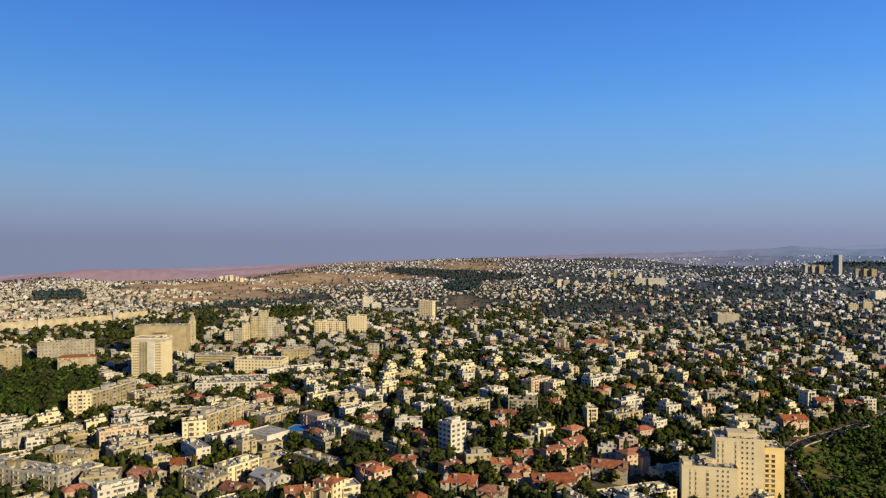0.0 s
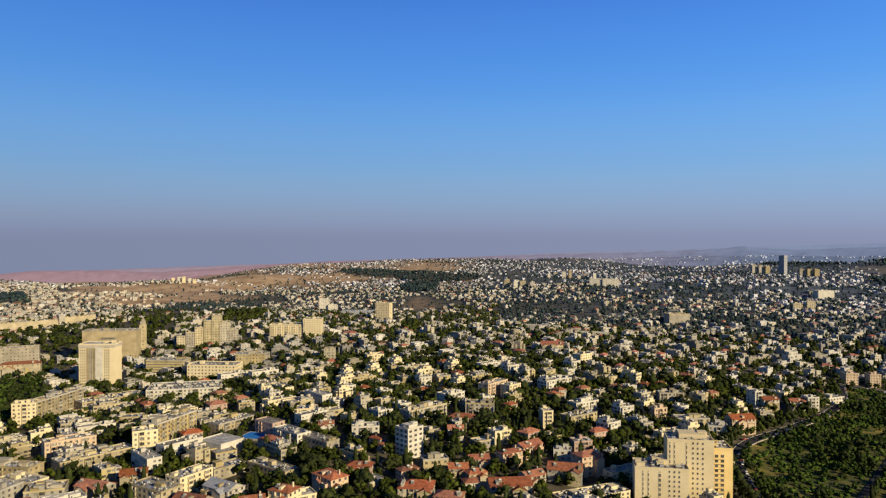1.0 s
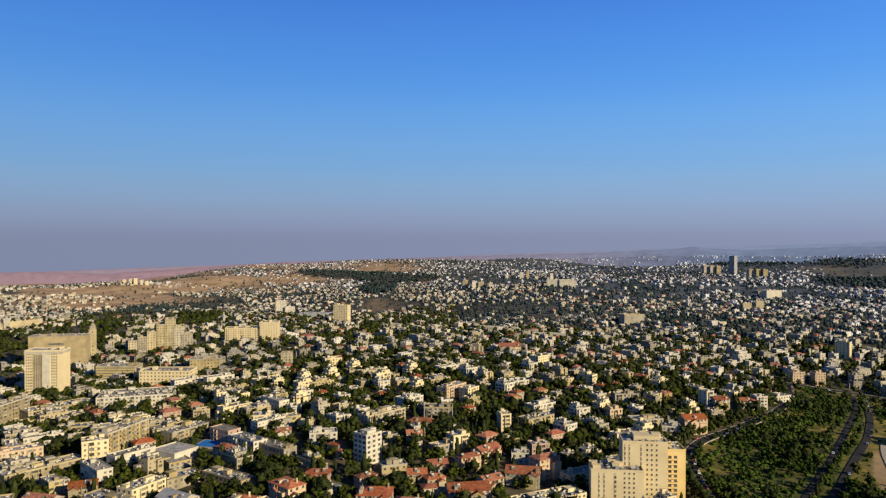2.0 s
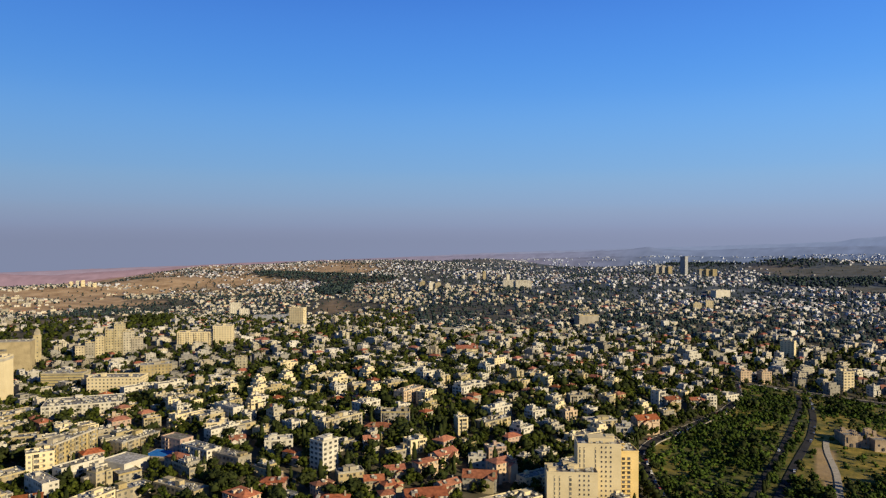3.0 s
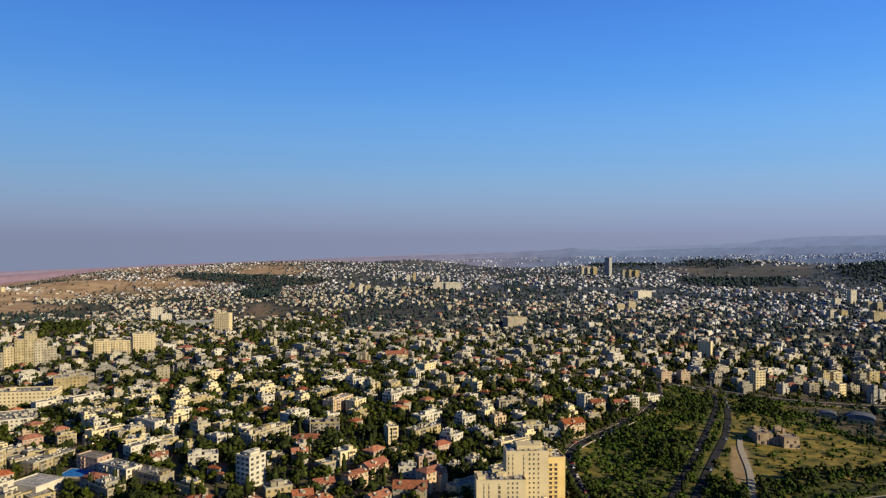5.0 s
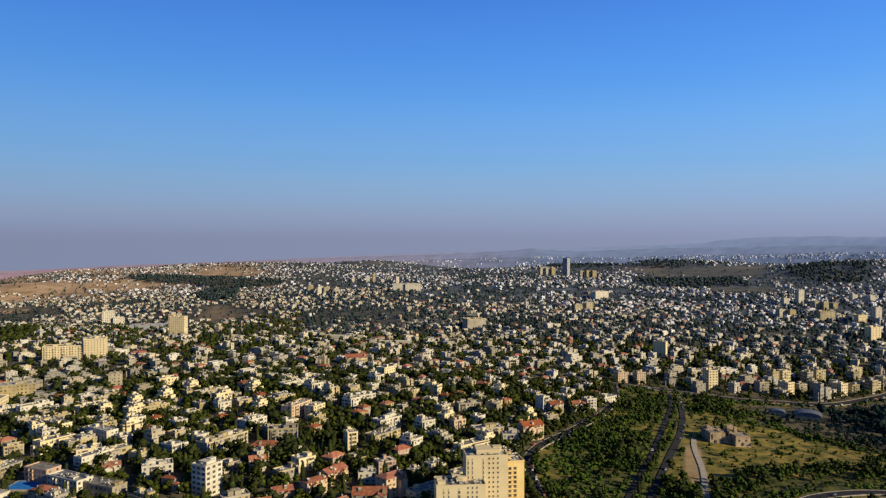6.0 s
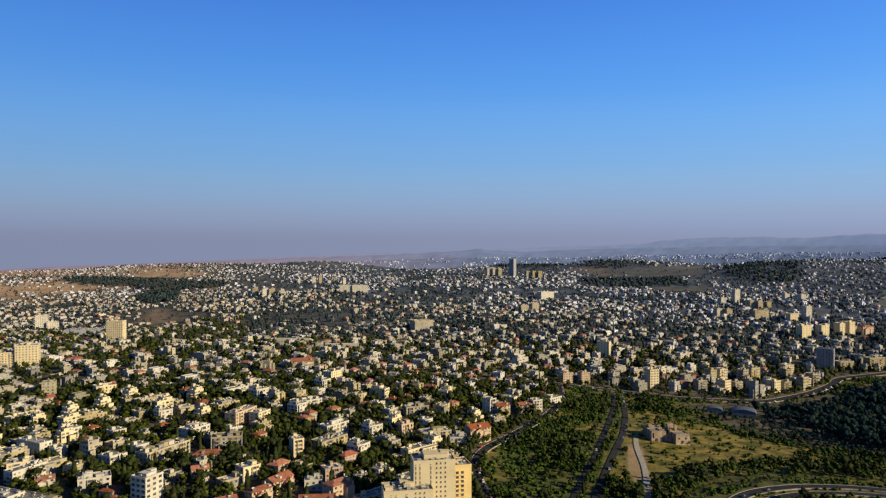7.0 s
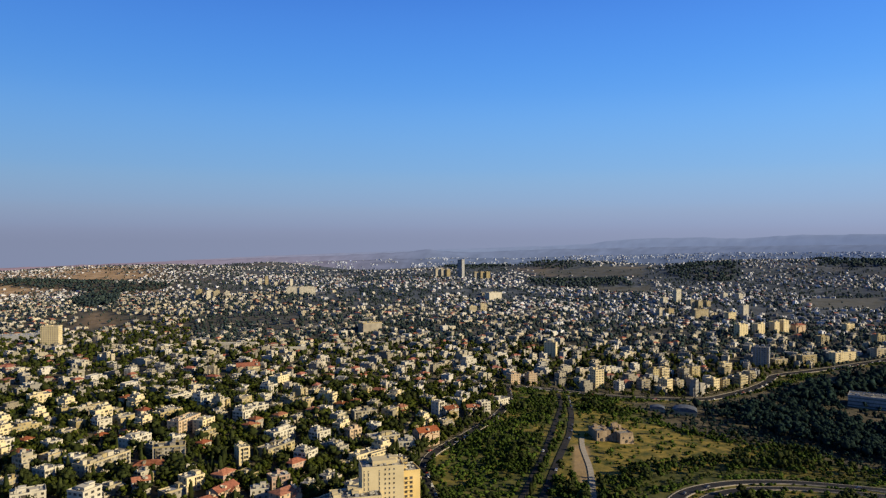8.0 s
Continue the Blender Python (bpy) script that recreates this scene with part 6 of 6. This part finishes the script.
# ---------------------------------------------------------------- trees of the town and the valley
def tree_spots():
    rs = np.random.RandomState(3)
    n = 84000
    a = np.radians(rs.uniform(-38, 66, n))
    u, k = rs.uniform(0, 1, n), np.arange(n)
    r = np.where(k < 15500, 330 * (700 / 330.0) ** u, np.where(k < 43500, 700 * (1700 / 700.0) ** u, (1700 ** 0.7 + (4300 ** 0.7 - 1700 ** 0.7) * u) ** (1 / 0.7)))
    x, y = r * np.sin(a), r * np.cos(a)
    valley, forest, meadow = inside(VALLEY, x, y), inside(FOREST, x, y), inside(MEADOW, x, y)
    wood = inside(DARK_WOOD, x, y) | inside(GARDEN, x, y) | inside(WALL_WOOD, x, y) | in_any(WOODS, x, y)
    g = np.array([0.5 + 0.9 * noise.noise((px / 60, py / 60, 1)) for px, py in zip(x, y)])
    p = np.clip(0.35 + 0.6 * g, 0, 1)
    p = np.where(r < 620, np.where(x < -40, 0.52 * p, np.where(r < 490, 0.6 * p, 1.1 * p + 0.1)), p)
    p = np.where(r > 820, np.where(x > 480, 1.1, 0.62) * p, p)
    p = np.where((x > 480) & (r < 1500), 0.85 * p, p)
    far = r > 1600
    dist = np.array([district(px, py) for px, py in zip(x, y)])
    bare = np.array([fields(px, py) for px, py in zip(x, y)])
    p = np.where(far, np.where(dist > 0, 0.5, np.where(bare > 0.05, 0.12, 0.6)), p)
    p = np.where(inside(BARE_HILL, x, y) | in_any(FIELDS, x, y), 0.05, p)
    p = np.where(inside(OLD_TOWN, x, y), 0.22, p)
    p = np.where((r > 3600) & (np.abs(np.degrees(a) - 2) > 16), 0.0, p)
    dry = np.array([max(0.0, noise.noise((px / 38, py / 38, 14))) for px, py in zip(x, y)])
    p = np.where(valley, np.clip(1.15 * g - 0.08 - 1.8 * dry, 0.02, 1), p)
    p = np.where(meadow, 0.03, p)
    p = np.where(inside(EDGE_WOOD, x, y), 1.0, p)
    p = np.where(forest, 1.0, np.where(wood, 0.8, p))
    p = np.where(inside(GARDEN, x, y) | inside(WALL_WOOD, x, y), 0.5, p)
    p = np.where(in_any(GLADES, x, y), np.where(x < 700, 0.6, 0.06), p)
    p = np.where(inside(DIRT, x, y), 0, p)
    ok = rs.uniform(0, 1, n) < p
    for line, w in ((ROAD_TOWER, 6), (ROAD_RING, 9), (ROAD_WEST, 4), (ROAD_EAST, 4.5), (TRACK, 4), (ROAD_BEND, 11), (ROAD_LOOP, 9)):
        ok &= near_line(line, x, y) > w
    for cx, cy, rad in KEEP_CLEAR:
        ok &= np.hypot(x - cx, y - cy) > np.where(r < 490, 1.0, 0.82) * rad
    hx, hy = np.array([s[0] for s in SPOTS]), np.array([s[1] for s in SPOTS])
    out = []
    for i in np.nonzero(ok)[0]:
        if not (valley[i] or wood[i]):
            if np.min((hx - x[i]) ** 2 + (hy - y[i]) ** 2) < (24 if r[i] < 1300 else 22):
                continue
        out.append((x[i], y[i], r[i], bool(forest[i]), bool(valley[i]), bool(wood[i]), rs.uniform()))
    # rows of street trees along the curving street, and a few between the valley roads
    for line, off, gap, skip in ((ROAD_TOWER, -6.4, 6.5, 0.25), (ROAD_TOWER, 5.6, 8, 0.45), (ROAD_WEST, 5.2, 8, 0.35), (ROAD_RING, -8.0, 9, 0.35)):
        for (x0, y0), (x1, y1) in zip(line, line[1:]):
            l = math.hypot(x1 - x0, y1 - y0)
            for i in range(int(l / gap)):
                d = (i + rs.uniform(0.2, 0.8)) * gap
                px, py = x0 + (x1 - x0) * d / l + off * (y1 - y0) / l, y0 + (y1 - y0) * d / l - off * (x1 - x0) / l
                if rs.uniform() > skip and math.hypot(px, py) > 340 and all(math.hypot(px - cx, py - cy) > 0.75 * rad for cx, cy, rad in KEEP_CLEAR):
                    out.append((px, py, math.hypot(px, py), False, False, False, rs.uniform(0, 0.6)))
    return sorted(out, key=lambda s: s[2])


TREES = tree_spots()
models = {k: [tree_model(k, 40 + i) for i in range(3)] for k in ("cypress", "pine", "broadleaf")}
shrubs = []
rs = np.random.RandomState(12)
sx, sy = rs.uniform(180, 1150, 42000), rs.uniform(280, 720, 42000)
good = inside(VALLEY, sx, sy) & (np.degrees(np.arctan2(sx, sy)) < 62)
thick = np.array([0.5 + 0.9 * noise.noise((px / 35, py / 35, 6)) - 1.3 * max(0, noise.noise((px / 38, py / 38, 14))) for px, py in zip(sx, sy)])
good &= ~(inside(FOREST, sx, sy) | inside(EDGE_WOOD, sx, sy))
good &= rs.uniform(0, 1, 42000) < np.where(inside(DIRT, sx, sy), 0, 1) * np.where(inside(MEADOW, sx, sy), 0.10, np.clip(1.7 * thick + 0.05, 0.12, 1))
for line in ROADS:
    good &= near_line(line, sx, sy) > 6.5
for cx, cy, rad in KEEP_CLEAR:
    good &= np.hypot(sx - cx, sy - cy) > rad
bush_kinds = []
for i in range(5):
    b, brng = Shape(), random.Random(70 + i)
    clump(b, 0, 0, 0.35, 0.5, brng, 0.8, 0, 0.45)
    leaves(b, 0, 0, 0.4, 0.5, 5, brng, 0.3, 0.8)
    bush_kinds.append(b)
for x, y in zip(sx[good], sy[good]):
    q = rs.uniform(1.5, 4.2)
    shrubs.append((rs.randint(5), x, y, float(land(x, y)), rs.uniform(0, 6.28), q, q * rs.uniform(0.6, 1)))
tagged(lay("shrubs", bush_kinds, shrubs, [SHRUB], True), label="olive green shrubs and bushes over dry grass", category="shrubs", kind="stuff")
tree_kinds = {}
shapes = []
for fine in (1, 0, -1):
    for k in ("cypress", "pine", "broadleaf"):
        for i in range(4):
            tree_kinds[(fine, k, i)] = len(shapes)
            shapes.append(crown_shape(k, 60 + i, fine))
for s in shapes:
    kind = [k for k, i in tree_kinds.items() if shapes[i] is s][0][1]
    s.m = [0 if kind == "broadleaf" else 1] * len(s.m)
placed, rows, done = 0, [], set()
for x, y, r, forest, valley, wood, q in TREES:
    if forest:
        kind, hgt = ("pine", 9 + 6 * q) if rng.random() < 0.8 else ("cypress", 11 + 4 * q)
    elif valley:
        kind, hgt = ("broadleaf", 4.5 + 4 * q) if rng.random() < 0.85 else ("pine", 7 + 5 * q)
    elif wood:
        kind, hgt = ("broadleaf", 8 + 5 * q) if rng.random() < 0.7 else ("pine", 10 + 5 * q)
    else:
        u = rng.random()
        kind, hgt = ("broadleaf", (5.5 if r < 620 else 6.5) + 5 * q) if u < 0.68 else ("cypress", 8 + 7 * q) if u < 0.82 else ("pine", 8 + 6 * q)
    if forest and x < 625:
        hgt *= 0.45
    if forest and float(near_line(ROAD_RING, np.array([x]), np.array([y]))[0]) < 48:
        hgt *= 0.42
    if valley and float(near_line(ROAD_BEND, np.array([x]), np.array([y]))[0]) < 27:
        hgt *= 0.45
    if not forest and r > 850:
        hgt *= 1.15 if wood and r > 1500 else 0.8
    wid = hgt * (1.0 if kind == "broadleaf" else 0.95) * (0.85 + 0.3 * rng.random())
    z = float(land(x, y))
    if placed < 215:
        model = rng.choice(models[kind])
        m = pose(x, y, z, 0, 0, rng.uniform(0, 360))
        ob = model if model.name not in done else copy_thing(model, m)
        done.add(model.name)
        ob.matrix_world = m @ Matrix.Diagonal((wid, wid, hgt, 1))
        placed += 1
    else:
        rows.append((tree_kinds[(1 if r < 580 else 0 if r < 980 else -1, kind, rng.randrange(4))], x, y, z, rng.uniform(0, 6.28), wid, hgt))
for n, (lx, ly) in enumerate(((-5, 17), (3, 12), (9, 14), (-13, 19), (5, 32))):
    ca, sa = math.cos(radians(-16)), math.sin(radians(-16))
    x, y = 448 + 0.8 * (lx * ca - ly * sa), 505 + 0.8 * (lx * sa + ly * ca)
    m = pose(x, y, float(land(x, y)) - 0.3, 0, 0, 70 * n)
    copy_thing(models["broadleaf"][n % 3], m).matrix_world = m @ Matrix.Diagonal((7, 7, 10 + n % 3, 1))
for k in models:
    for model in models[k]:
        if model.name not in done:
            for o in (*model.children_recursive, model):
                bpy.data.objects.remove(o)
tx, ty = np.array([w[1] for w in rows]), np.array([w[2] for w in rows])
in_forest, in_valley = inside(FOREST, tx, ty), inside(VALLEY, tx, ty) | inside(GARDEN, tx, ty)
groves = (("tree_canopy", [LEAF_FAR, NEEDLE_TOWN], "dense olive green trees between houses", lambda r, a, f, v: not f and not v and r < 1200),
          ("valley_trees", [LEAF_VALLEY, NEEDLE_TOWN], "fresh green trees of the dry valley and a garden", lambda r, a, f, v: v and not f and r < 1200),
          ("conifer_wood", [LEAF_FAR, NEEDLE_FAR], "dark dense conifer wood on the valley side", lambda r, a, f, v: f),
          ("eastern_trees", [LEAF_FAR, NEEDLE_TOWN], "olive green trees of the eastern hills", lambda r, a, f, v: not f and 1200 <= r < 1750 and a <= 8),
          ("far_trees", [LEAF_HAZED, NEEDLE_HAZED], "dark green trees of far districts and hills", lambda r, a, f, v: not f and r >= 1200 and (a > 8 or r >= 1750)))
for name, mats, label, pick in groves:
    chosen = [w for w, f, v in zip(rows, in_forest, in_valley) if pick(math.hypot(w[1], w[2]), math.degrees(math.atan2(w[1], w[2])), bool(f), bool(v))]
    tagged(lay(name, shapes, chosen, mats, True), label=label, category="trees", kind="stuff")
